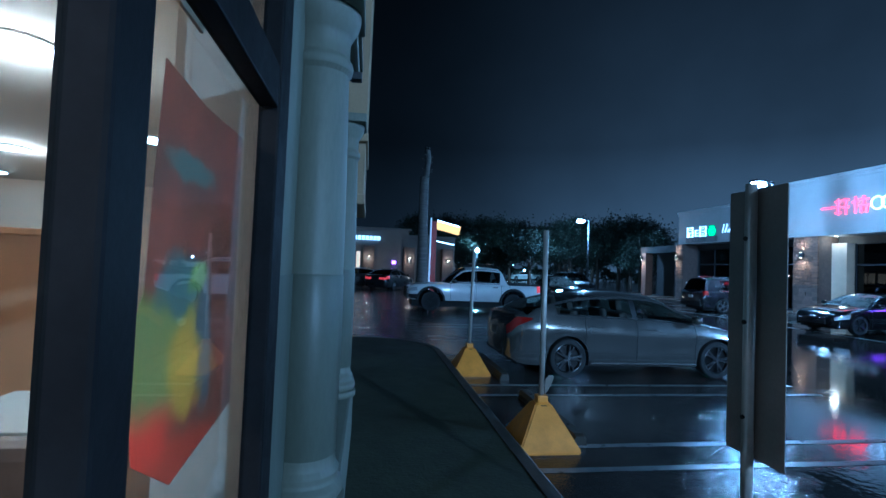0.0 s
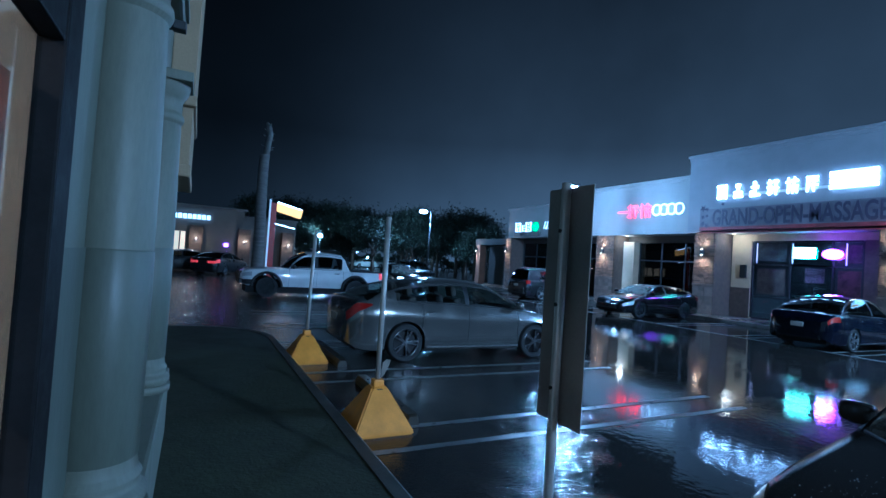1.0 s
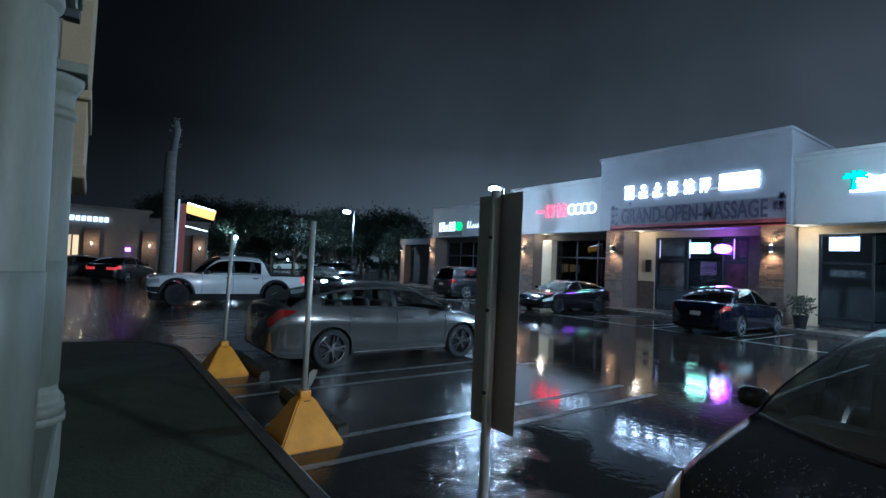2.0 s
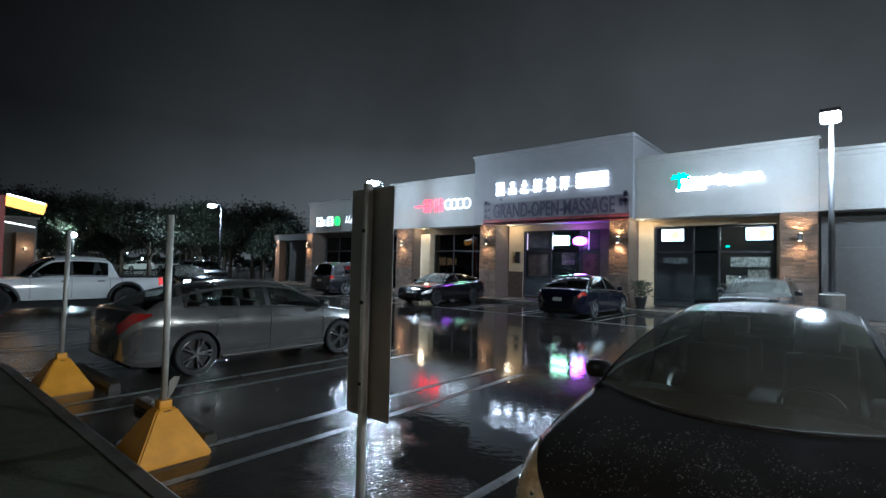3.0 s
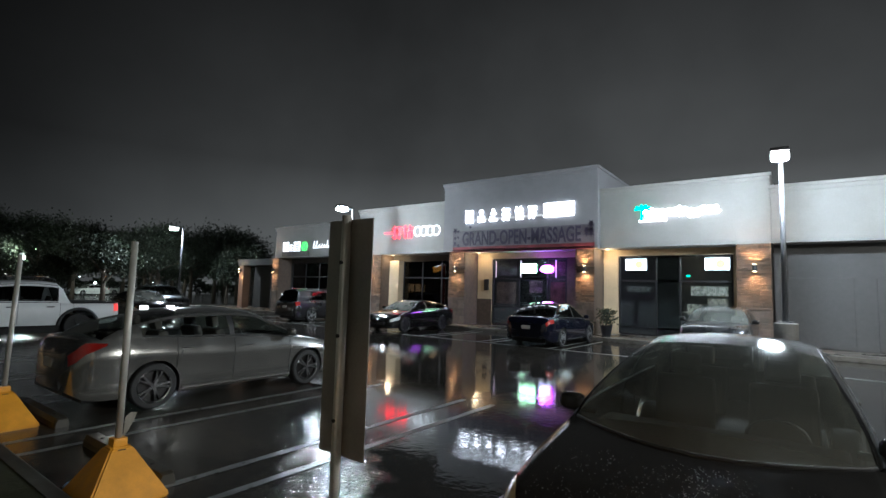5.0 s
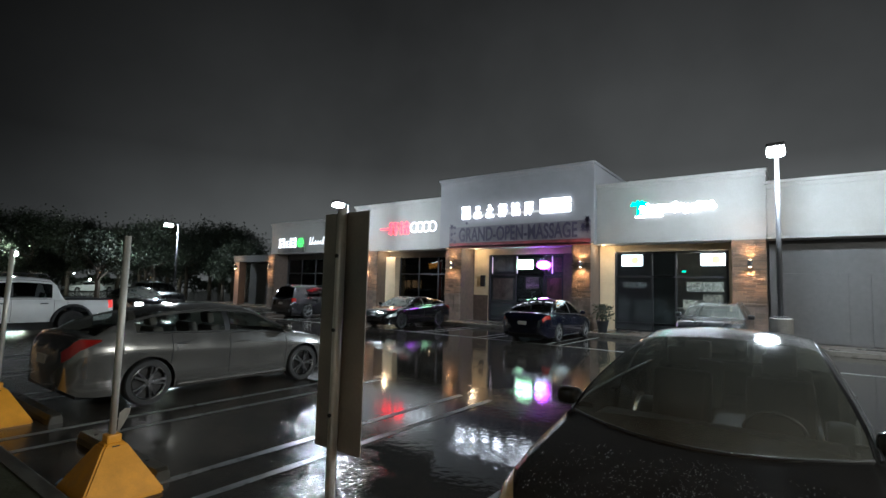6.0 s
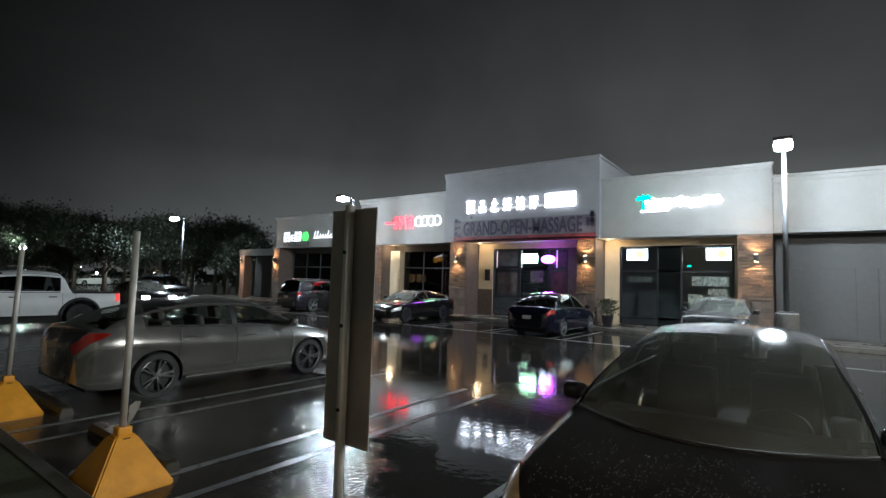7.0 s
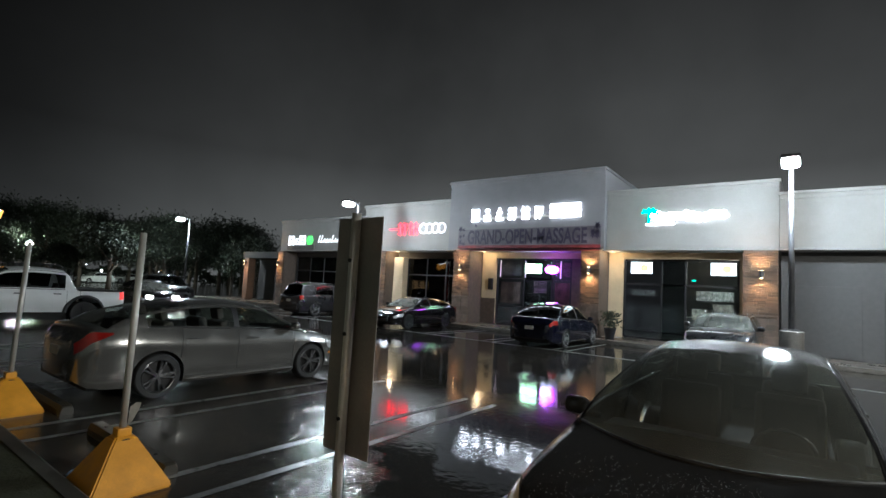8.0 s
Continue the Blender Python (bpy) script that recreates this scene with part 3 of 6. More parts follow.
point_lamp("window_sign_light", (GX0 - 0.35, 10.0, 3.05), 17, (0.50, 0.12, 1.0), 0.2)
point_lamp("shop_light", (24.6, 11.0, 3.3), 40, (0.85, 0.75, 1.0), 0.3)
point_lamp("shop_light", (25.2, 3.6, 3.3), 12, (1.0, 0.9, 0.75), 0.3)
# soffit downlights added to warm the beige wall returns; no fixture is known there
M_SOFFITGLOW = glow("added_soffit_lens", (1.0, 0.72, 0.42), 1.2)
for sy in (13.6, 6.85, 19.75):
    t = thing("soffit_lamp", "small warm downlight added in the shop soffit to light the beige wall", "ceiling lamp", (22.0, sy, 3.93), group="soffit lamps")
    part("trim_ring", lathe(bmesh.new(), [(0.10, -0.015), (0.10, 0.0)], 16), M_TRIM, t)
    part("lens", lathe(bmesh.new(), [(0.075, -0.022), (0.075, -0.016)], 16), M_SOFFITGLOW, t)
    point_lamp("added_soffit_light", (22.0, sy, 3.78), 9, (1.0, 0.70, 0.40), 0.14)
panel_sign("window_light_sign", "lit white and green panel sign hanging in a shop window", 11.0, 3.12, 0.82, 0.46, M_NEONGREEN, GX0 + 0.0)
panel_sign("window_light_sign", "lit violet oval sign hanging in a shop window", 10.0, 3.08, 0.72, 0.40, M_NEONVIOLET, GX0 - 0.01, True)

# tea shop bay
wall_panel(1.86, 7.2, 3.66, 3.94, M_BEIGE)
wall_panel(6.55, 7.2, 0.15, 3.66, M_BEIGE)
wall_panel(1.86, 2.05, 0.15, 3.66, M_BEIGE)
storefront("window_2", 2.1, 6.5, (4.95, 4.0), (0.5, 2.55), "glazed cafe front with dark frames and two hanging menu screens")


def screen(y, z):
    t = thing("menu_screen", "lit white menu screen with an orange picture hanging in a shop", "screen", (GX0 + 0.3, y, z), group="menu screens")
    part("display", box(-0.02, 0.0, -0.45, 0.45, -0.25, 0.25, 0.008), M_SCREEN, t)
    part("casing", box(0.001, 0.06, -0.47, 0.47, -0.27, 0.27, 0.01), M_PLASTIC, t)
    bm = lathe(bmesh.new(), [(0.17, 0), (0.17, 0.004)], 20)
    bmesh.ops.rotate(bm, verts=bm.verts, matrix=Matrix.Rotation(radians(-90), 3, "Y"))
    bmesh.ops.translate(bm, verts=bm.verts, vec=(-0.021, -0.12, 0))
    part("picture", bm, M_SCREENPIC, t)
    part("hanger", box(0.02, 0.04, -0.02, 0.02, 0.271, 0.7), M_ALU, t)


screen(5.85, 3.28)
screen(2.65, 3.28)
counter = thing("shop_counter", "pale counter inside a dim cafe", "counter", (24.6, 3.0, 0.17))
part("body", box(-0.3, 0.3, -1.2, 1.2, 0, 1.0, 0.01), M_STUCCO2, counter)
part("worktop", box(-0.36, 0.36, -1.26, 1.26, 1.0, 1.05, 0.01), M_TRIM, counter)
for k, (y0, y1, z0, z1, c) in enumerate(((2.25, 3.6, 1.95, 2.35, (0.45, 0.42, 0.36)), (3.2, 3.75, 1.15, 1.6, (0.48, 0.44, 0.36)), (5.2, 6.2, 2.05, 2.3, (0.15, 0.15, 0.15)), (2.25, 3.0, 1.5, 1.85, (0.35, 0.3, 0.24)))):
    po = link("window_poster", box(GX0 + 0.095, GX0 + 0.107, y0, y1, z0, z1), surface("poster_paper", c, 0.5, vary=0.7, scale=9, bump=0))
    tagged(po, "pale printed notice fixed inside a cafe window", "poster", "window posters")

exit_sign = panel_sign("exit_sign", "small lit green exit sign beside the cafe door", 3.72, 2.78, 0.14, 0.07, M_SIGNTEAL, GX0 + 0.2)
panel_sign("window_light_sign", "tiny red light in the massage shop window", 12.35, 2.2, 0.12, 0.1, M_SIGNRED, GX0 + 0.14)


def potted_plant(x, y, seed):
    rnd = random.Random(seed)
    t = thing("potted_plant", "dark leafy shrub in a round pot on the pavement", "potted plant", (x, y, 0.15))
    part("pot", lathe(bmesh.new(), [(0.17, 0), (0.24, 0.4), (0.26, 0.42), (0.26, 0.46), (0.22, 0.46), (0.2, 0.4)], 20), M_ALU, t, smooth=False)
    bm = bmesh.new()
    for k in range(7):
        a = rnd.uniform(0, 6.28)
        tube(bm, [(0, 0, 0.38), (0.1 * math.cos(a), 0.1 * math.sin(a), 0.8), (0.25 * math.cos(a), 0.25 * math.sin(a), 1.0)], [0.015, 0.012, 0.006], 6)
    part("stem", bm, M_BARK, t)
    bm = bmesh.new()
    for k in range(420):
        c = Vector((rnd.gauss(0, 0.19), rnd.gauss(0, 0.19), rnd.uniform(0.5, 1.15)))
        u = Vector((rnd.gauss(0, 1), rnd.gauss(0, 1), rnd.gauss(0, 1))).normalized() * 0.07
        v = u.cross(Vector((rnd.gauss(0, 1), rnd.gauss(0, 1), rnd.gauss(0, 1)))).normalized() * 0.03
        bm.faces.new([bm.verts.new(c + q) for q in (-u, v, u, -v)])
    tagged(part("foliage", bm, M_LEAF, t), kind="stuff")


potted_plant(20.9, 6.55, 3)

# dark bays
wall_panel(15.05, 20.15, 3.6, 3.94, M_DARKWALL)
wall_panel(19.4, 20.15, 0.15, 3.6, M_BEIGE, x0=22.2)
storefront("window_3", 15.15, 19.35, (16.5, 17.9), (2.6,), "dark unlit glazed restaurant front", glassmat=M_DARKGLASS)
wall_panel(21.5, 22.6, 0.15, 3.94, M_BEIGE)
storefront("window_4", 22.7, 30.2, (24.2, 25.7, 27.2, 28.7), (2.6,), "dark glazed tea shop front", glassmat=M_DARKGLASS)
wall_panel(22.6, 30.3, 3.62, 3.94, M_DARKWALL)
wall_panel(-15.7, 0.7, 0.15, 3.94, M_DARKWALL, x0=22.4)
bm = bmesh.new()
for y0, y1 in ((-4.4, -2.2), (-7.4, -5.2), (-1.6, 0.3)):
    add_box(bm, 22.36, 22.399, y0, y1, 0.2, 2.7, 0.01)
part("shutter", bm, M_DARKWALL, shops, "dark closed shop doors")

# shop far end: open arcade with pillars
arc = thing("arcade", "low dark arcade with brown pillars beyond the shops", "building", kind="structure")
for y in (35.3,):
    part("pillar", box(21.6, 22.2, y - 0.3, y + 0.3, 0.15, 3.4, 0.02), M_BROWNPAINT, arc)
# beam and back wall added nearly black, for the dark behind the pillar
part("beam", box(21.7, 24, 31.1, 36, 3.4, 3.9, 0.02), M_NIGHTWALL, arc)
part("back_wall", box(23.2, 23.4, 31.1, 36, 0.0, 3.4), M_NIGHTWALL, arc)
sconce(35.3, 21.5)


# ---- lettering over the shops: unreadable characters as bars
def strokes(bm, bars, x, y, z, w, h, depth=0.06, thin=1.0):
    """Bars (u0, v0, u1, v1) of a square of w by h whose upper left, seen from the lot, is at y, z."""
    for u0, v0, u1, v1 in bars:
        if (u1 - u0) * w < (v1 - v0) * h:
            m, d = (u0 + u1) / 2, (u1 - u0) / 2 * thin
            u0, u1 = m - d, m + d
        else:
            m, d = (v0 + v1) / 2, (v1 - v0) / 2 * thin
            v0, v1 = m - d, m + d
        add_box(bm, x - depth, x, y - u1 * w, y - u0 * w, z - v1 * h, z - v0 * h)
    return bm


GLYPHS = [
    [(0.05, 0.0, 0.95, 0.14), (0.05, 0.0, 0.2, 1.0), (0.8, 0.0, 0.95, 1.0), (0.05, 0.86, 0.95, 1.0), (0.3, 0.3, 0.7, 0.7)],
    [(0.3, 0.0, 0.7, 0.3), (0.42, 0.2, 0.58, 0.9), (0.1, 0.55, 0.9, 0.67), (0.15, 0.7, 0.3, 1.0), (0.1, 0.88, 0.95, 1.0)],
    [(0.35, 0.0, 0.62, 0.35), (0.2, 0.3, 0.8, 0.44), (0.42, 0.3, 0.58, 1.0), (0.1, 0.62, 0.28, 1.0), (0.1, 0.88, 0.95, 1.0)],
    [(0.05, 0.12, 0.45, 0.24), (0.18, 0.0, 0.32, 1.0), (0.05, 0.45, 0.45, 0.57), (0.55, 0.05, 0.95, 0.19), (0.68, 0.05, 0.82, 1.0), (0.52, 0.5, 0.98, 0.62), (0.05, 0.82, 0.45, 0.94)],
    [(0.05, 0.25, 0.4, 0.37), (0.17, 0.0, 0.3, 1.0), (0.45, 0.15, 0.98, 0.28), (0.65, 0.0, 0.78, 0.6), (0.45, 0.5, 0.98, 0.62), (0.5, 0.62, 0.65, 1.0), (0.8, 0.62, 0.94, 1.0)],
    [(0.1, 0.05, 0.95, 0.17), (0.1, 0.05, 0.24, 1.0), (0.3, 0.28, 0.9, 0.4), (0.55, 0.2, 0.69, 1.0), (0.32, 0.55, 0.92, 0.67)],
]
big = thing("lit_sign", "white lit channel characters over the massage shop", "sign", kind="")
SX = FX - 0.31
for k, g in enumerate(GLYPHS):
    part("character", strokes(bmesh.new(), g, SX - 0.02, 13.95 - 0.715 * k, 6.04, 0.47, 0.62, thin=0.72), M_SIGNW, big)
part("panel", box(SX - 0.08, SX - 0.02, 8.08, 9.55, 5.86, 6.08, 0.02), M_SIGNW, big)
part("panel", box(SX - 0.08, SX - 0.02, 8.08, 9.55, 5.64, 5.79, 0.01), M_SIGNW, big)
part("panel", box(SX - 0.08, SX - 0.02, 8.08, 9.55, 5.44, 5.57, 0.01), M_SIGNW, big)
part("raceway", box(SX - 0.018, SX + 0.008, 8.1, 13.9, 5.5, 5.6), M_TRIM, big)

red = thing("lit_sign", "red lit characters with four white rings over a restaurant", "sign")
for g, y, w in (([(0.0, 0.42, 1.0, 0.6)], 20.0, 0.62), (GLYPHS[3], 19.35, 0.72), (GLYPHS[4], 18.55, 0.78)):
    part("character", strokes(bmesh.new(), g, FX - 0.02, y, 5.58, w, 0.74, thin=0.55), M_SIGNRED, red)
for k in range(4):
    bm = bmesh.new()
    c = (FX - 0.05, 17.42 - 0.44 * k, 5.2)
    tube(bm, [(c[0], c[1] + 0.25 * math.cos(a * math.pi / 12), c[2] + 0.27 * math.sin(a * math.pi / 12)) for a in range(25)], [0.042] * 25, 6)
    part("ring", bm, M_SIGNDIM, red)

tea = thing("lit_sign", "white lit outline letters with a green emblem on the tea shop", "sign")
OUTLINE = [(0, 0, 0.8, 0.1), (0, 0, 0.12, 1), (0, 0.9, 0.3, 1), (0.24, 0.55, 0.34, 1), (0.7, 0, 0.82, 0.5), (0.3, 0.5, 0.85, 0.6), (0.72, 0.55, 0.84, 1.0), (0.5, 0.9, 0.84, 1), (0.3, 0.2, 0.55, 0.3)]
AMPERS = [(0.1, 0.3, 0.7, 0.38), (0.1, 0.3, 0.22, 0.95), (0.1, 0.87, 0.8, 0.95), (0.4, 0.6, 0.95, 0.67)]
BLOCK = [(0, 0, 0.8, 0.1), (0, 0, 0.12, 1), (0, 0.9, 0.8, 1), (0.74, 0, 0.86, 0.45), (0.74, 0.55, 0.86, 1), (0.3, 0.45, 0.8, 0.55), (0.3, 0.2, 0.5, 0.28), (0.3, 0.72, 0.5, 0.8)]
for g, y, w in ((OUTLINE, 30.0, 0.72), (AMPERS, 29.25, 0.5), (BLOCK, 28.75, 0.72)):
    part("character", strokes(bmesh.new(), g, FX + 0.08, y, 5.02, w, 0.66, thin=0.75), M_SIGNDIM, tea)
bm = bmesh.new()
for a in range(6):
    c = (FX + 0.05, 27.62 + 0.2 * math.cos(a * 1.05), 4.68 + 0.2 * math.sin(a * 1.05))
    tube(bm, [(c[0], c[1] + 0.13 * math.cos(q * math.pi / 6), c[2] + 0.13 * math.sin(q * math.pi / 6)) for q in range(13)], [0.025] * 13, 5)
part("emblem", bm, M_SIGNGREEN, tea)
unlit = thing("shop_sign", "grey unlit sign board under the tea shop's lit letters", "sign", (FX + 0.04, 28.6, 4.0))
part("board", box(-0.02, 0.055, -1.45, 1.5, 0.0, 0.36, 0.01), M_CONC, unlit)
for k, (y0, y1) in enumerate(((-0.2, 0.25), (-0.65, -0.3), (0.35, 0.8))):
    part("character", strokes(bmesh.new(), (OUTLINE, AMPERS, BLOCK)[k], -0.021, y1, 0.31, 0.42, 0.25, 0.02), M_DARKWALL, unlit)
scr = thing("lit_sign", "small white script sign on the shop fascia", "sign")
for k in range(9):
    y = 26.7 - 0.27 * k
    bm = bmesh.new()
    beam(bm, (FX + 0.06, y, 4.5), (FX + 0.06, y - 0.14, 4.5 + (0.5 if k in (0, 1, 5) else 0.28)), 0.028, 0.03, (1, 0, 0))
    beam(bm, (FX + 0.06, y - 0.14, 4.52), (FX + 0.06, y - 0.28, 4.66), 0.024, 0.03, (1, 0, 0))
    part("character", bm, M_SIGNDIM, scr)

cafe = thing("lit_sign", "white lit script lettering with a teal palm emblem over the cafe", "sign")
rn = random.Random(4)
for k in range(13):
    y = 5.1 - 0.215 * k
    h = 0.5 if k in (1, 6) else rn.uniform(0.3, 0.4)
    zc = 5.27 - (0.08 if k in (8, 9) else 0)
    bm = bmesh.new()
    hh = h * 0.42
    tube(bm, [(FX - 0.05, y + 0.10 * math.cos(q * math.pi / 7) - 0.03 * math.sin(q * math.pi / 7), zc + 0.06 + hh * math.sin(q * math.pi / 7)) for q in range(15 if k % 3 else 11)], [0.034] * (15 if k % 3 else 11), 6)
    beam(bm, (FX - 0.05, y - 0.08, zc - 0.09), (FX - 0.05, y - 0.2, zc + 0.02), 0.05, 0.05, (1, 0, 0))
    part("character", bm, M_SIGNW, cafe)
part("underline", box(FX - 0.06, FX - 0.02, 4.25, 5.35, 4.99, 5.06, 0.015), M_SIGNW, cafe)
bm = bmesh.new()
beam(bm, (FX - 0.05, 5.25, 5.05), (FX - 0.05, 5.2, 5.55), 0.07, 0.07, (1, 0, 0))
for a in (0, 35, 80, 120, 160, 195):
    beam(bm, (FX - 0.05, 5.2, 5.55), (FX - 0.05, 5.2 + 0.33 * math.cos(radians(a)), 5.55 + 0.2 * math.sin(radians(a)) - 0.03), 0.07, 0.08, (1, 0, 0))
part("palm_emblem", bm, M_SIGNTEAL, cafe, "teal palm emblem")

ban = thing("banner", "dark opening banner with grey capitals and a red lower edge", "banner")
part("sheet", box(SX - 0.015, SX - 0.003, 7.15, 14.75, 4.12, 5.0), M_BANNER, ban)
part("edge", box(SX - 0.02, SX - 0.0155, 7.15, 14.75, 3.9, 4.17), M_BANNERRED, ban, "dull red lower edge")
rn = random.Random(9)
for k in range(20):
    cy, cz, r0 = rn.choice((7.3, 7.5, 14.4, 14.6, 0)) or rn.uniform(7.3, 14.6), rn.uniform(4.9, 5.2), rn.uniform(0.10, 0.17)
    if not 7.6 < cy < 14.3:
        cz = rn.uniform(4.2, 5.1)
    bm = bmesh.new()
    ring = [(cy + r0 * (1 if q % 2 else 0.42) * math.sin(q * math.pi / 5), cz + r0 * (1 if q % 2 else 0.42) * math.cos(q * math.pi / 5)) for q in range(10)]
    f, b = [[bm.verts.new((x, y, z)) for y, z in ring] for x in (SX - 0.034, SX - 0.03)]
    bm.faces.new(f)
    bm.faces.new(b[::-1])
    for q in range(10):
        bm.faces.new((f[q], b[q], b[(q + 1) % 10], f[(q + 1) % 10]))
    part("star", bm, M_BANNERTRIM, ban)
fc = bpy.data.curves.new("letters", "FONT")
fc.body, fc.size, fc.extrude, fc.align_x, fc.align_y = "GRAND-OPEN-MASSAGE", 0.76, 0.006, "CENTER", "CENTER"
fc.offset = 0.016
fo = new("lettering", fc)
fo.data.materials.append(M_BANNERTEXT)
fo.matrix_basis = pose(SX - 0.028, 10.95, 4.55, 90, 0, -90) @ Matrix.Diagonal((0.76, 1.3, 1.0, 1.0))
fo.parent = ban


# ---------------------------------------------------------------- parking lot lamps
def lamp_post(at, pedestal, label):
    x, y, z = at
    t = thing("lamp_post", label, "street lamp", (x, y, 0), group="parking lot lamps")
    part("pedestal", lathe(bmesh.new(), [(0.3, 0), (0.3, pedestal - 0.03), (0.27, pedestal)], 24), M_CONC, t, "round concrete pedestal")
    part("base_plate", box(-0.19, 0.19, -0.19, 0.19, pedestal, pedestal + 0.04, 0.008), M_POST, t)
    part("pole", lathe(bmesh.new(), [(0.075, pedestal + 0.04), (0.06, z + 0.05)], 16), M_POST, t, smooth=True)
    part("arm", beam(bmesh.new(), (0, 0, z + 0.02), (-0.55, 0, z + 0.02), 0.07, 0.07), M_POST, t)
    part("head", box(-1.0, -0.45, -0.23, 0.23, z - 0.02, z + 0.09, 0.03), M_POST, t)
    part("lens", box(-0.98, -0.47, -0.22, 0.22, z - 0.23, z - 0.022, 0.09), M_LAMPGLOW, t)
    return t


for p in LAMP_POSTS:
    lamp_post(p, 1.2 if p[1] < 5 else 0.8, "lit tall parking lot lamp on a concrete pedestal")


# ---------------------------------------------------------------- parking sign posts
def sign_post(at, height, lean, board, label, fixed):
    t = thing("parking_sign", label, "sign post", (at[0], at[1], 0), group="portable parking signs")
    bm = bmesh.new()
    h, b, n = 0.42, 0.31, 0.085
    prof = [(b, 0.0), (b, 0.035), (b * 0.97, 0.05), (n, h), (n * 0.75, h + 0.012)]
    rings = [[bm.verts.new((sx * r, sy * r, z)) for sx, sy in ((-1, -1), (1, -1), (1, 1), (-1, 1))] for r, z in prof]
    for p, q in zip(rings, rings[1:]):
        for i in range(4):
            bm.faces.new((p[i], p[(i + 1) % 4], q[(i + 1) % 4], q[i]))
    bm.faces.new(rings[0])
    bm.faces.new(rings[-1])
    bmesh.ops.bevel(bm, geom=[e for e in bm.edges], offset=0.014, segments=2, affect="EDGES")
    if fixed:
        bm.free()
        h = -0.02
        part("foot_plate", box(-0.09, 0.09, -0.09, 0.09, 0.0, 0.012, 0.003), M_GALV, t)
    else:
        part("base", bm, M_YELLOW, t, "yellow moulded plastic pyramid base", smooth=False)
        part("collar", box(-0.055, 0.055, -0.055, 0.055, h, h + 0.075, 0.012), M_YELLOW, t)
        part("slot", box(-0.03, 0.03, -0.094, -0.08, h - 0.03, h - 0.008, 0.004), M_SEAM, t)
    tip = (lean[0], lean[1], height)
    bm = tube(bmesh.new(), [(0, 0, h + 0.02), tip], [0.027, 0.027], 12)
    part("pole", bm, M_GALV, t, "galvanised steel pole", smooth=True)
    if board:
        w, z0, z1 = board
        bm = box(0.032, 0.037, -w / 2, w / 2, z0, z1, 0.002)
        b0 = part("board", bm, M_SIGNBACK, t, "grey aluminium back of a parking board")
        part("face", box(0.0375, 0.039, -w / 2 + 0.008, w / 2 - 0.008, z0 + 0.01, z1 - 0.01), M_SIGNFACE, b0)
        for z in (z0 + 0.2, (z0 + z1) / 2, z1 - 0.25):
            part("bolt", lathe(bmesh.new(), [(0.011, 0), (0.011, 0.012)], 8, pose(-0.022, 0, z, 0, -90, 0)), M_SEAM, t)
    return t


first_sign = sign_post((2.0, 4.66), 2.16, (-0.02, -0.05), None, "bare steel sign pole in a yellow plastic base on wet asphalt", False)
sign_post((1.93, 7.87), 2.12, (0.03, 0.02), None, "bare steel sign pole in a yellow plastic base near the kerb", False)
sign_post((2.06, 2.03), 2.22, (0.0, 0.0), (0.36, 0.885, 2.2), "steel sign pole with a tall grey parking board seen from behind", True)

tb = bmesh.new()
flap = [(0.026, -0.02, 0.50), (0.03, -0.026, 0.66), (0.065, -0.05, 0.70), (0.10, -0.07, 0.695), (0.09, -0.06, 0.64), (0.05, -0.04, 0.54)]
for off in (0.0, 0.002):
    tb.faces.new([tb.verts.new((x, y - off, z)) for x, y, z in (flap if off else flap[::-1])])
part("tape", tb, M_GALV, first_sign, "torn pale tape flap")


def wheel_stop(y, label):
    t = thing("wheel_stop", label, "wheel stop", (2.40, y, 0), group="wheel stops")
    bm = bmesh.new()
    prof = [(-0.085, 0.0), (-0.08, 0.06), (-0.055, 0.115), (0.055, 0.115), (0.08, 0.06), (0.085, 0.0)]
    rings = []
    for yy, s in ((-0.915, 0.82), (-0.87, 1.0), (-0.3, 1.0), (0.3, 1.0), (0.87, 1.0), (0.915, 0.82)):
        rings.append([bm.verts.new((x * s, yy, z * s)) for x, z in prof])
    for a, b in zip(rings, rings[1:]):
        for i in range(5):
            bm.faces.new((a[i], a[i + 1], b[i + 1], b[i]))
    bm.faces.new(rings[0][::-1])
    bm.faces.new(rings[-1])
    part("bar", bm, M_STOP, t)
    for yy in (-0.6, 0.6):
        part("anchor_bolt", lathe(bmesh.new(), [(0.018, 0.112), (0.018, 0.122)], 10, pose(0, yy, 0)), M_SEAM, t)


M_STOP = surface("worn_stop_concrete", (0.042, 0.038, 0.028), 0.45, vary=0.5, scale=5, bump=0.3)
wheel_stop(5.5, "worn yellowish concrete wheel stop in an empty wet bay")
wheel_stop(8.25, "worn concrete wheel stop behind the silver sedan")

cup = thing("litter", "crumpled blue and white paper litter at the kerb", "litter", (1.80, 5.02, 0.0), 30)
bm = bmesh.new()
bmesh.ops.create_icosphere(bm, subdivisions=2, radius=0.07)
rn = random.Random(2)
for v in bm.verts:
    v.co *= rn.uniform(0.65, 1.1)
    v.co.z = max(0.0, v.co.z * 0.7 + 0.05)
part("wrapper", bm, surface("litter_paper", (0.35, 0.5, 0.72), 0.5, vary=0.6, scale=14), cup)


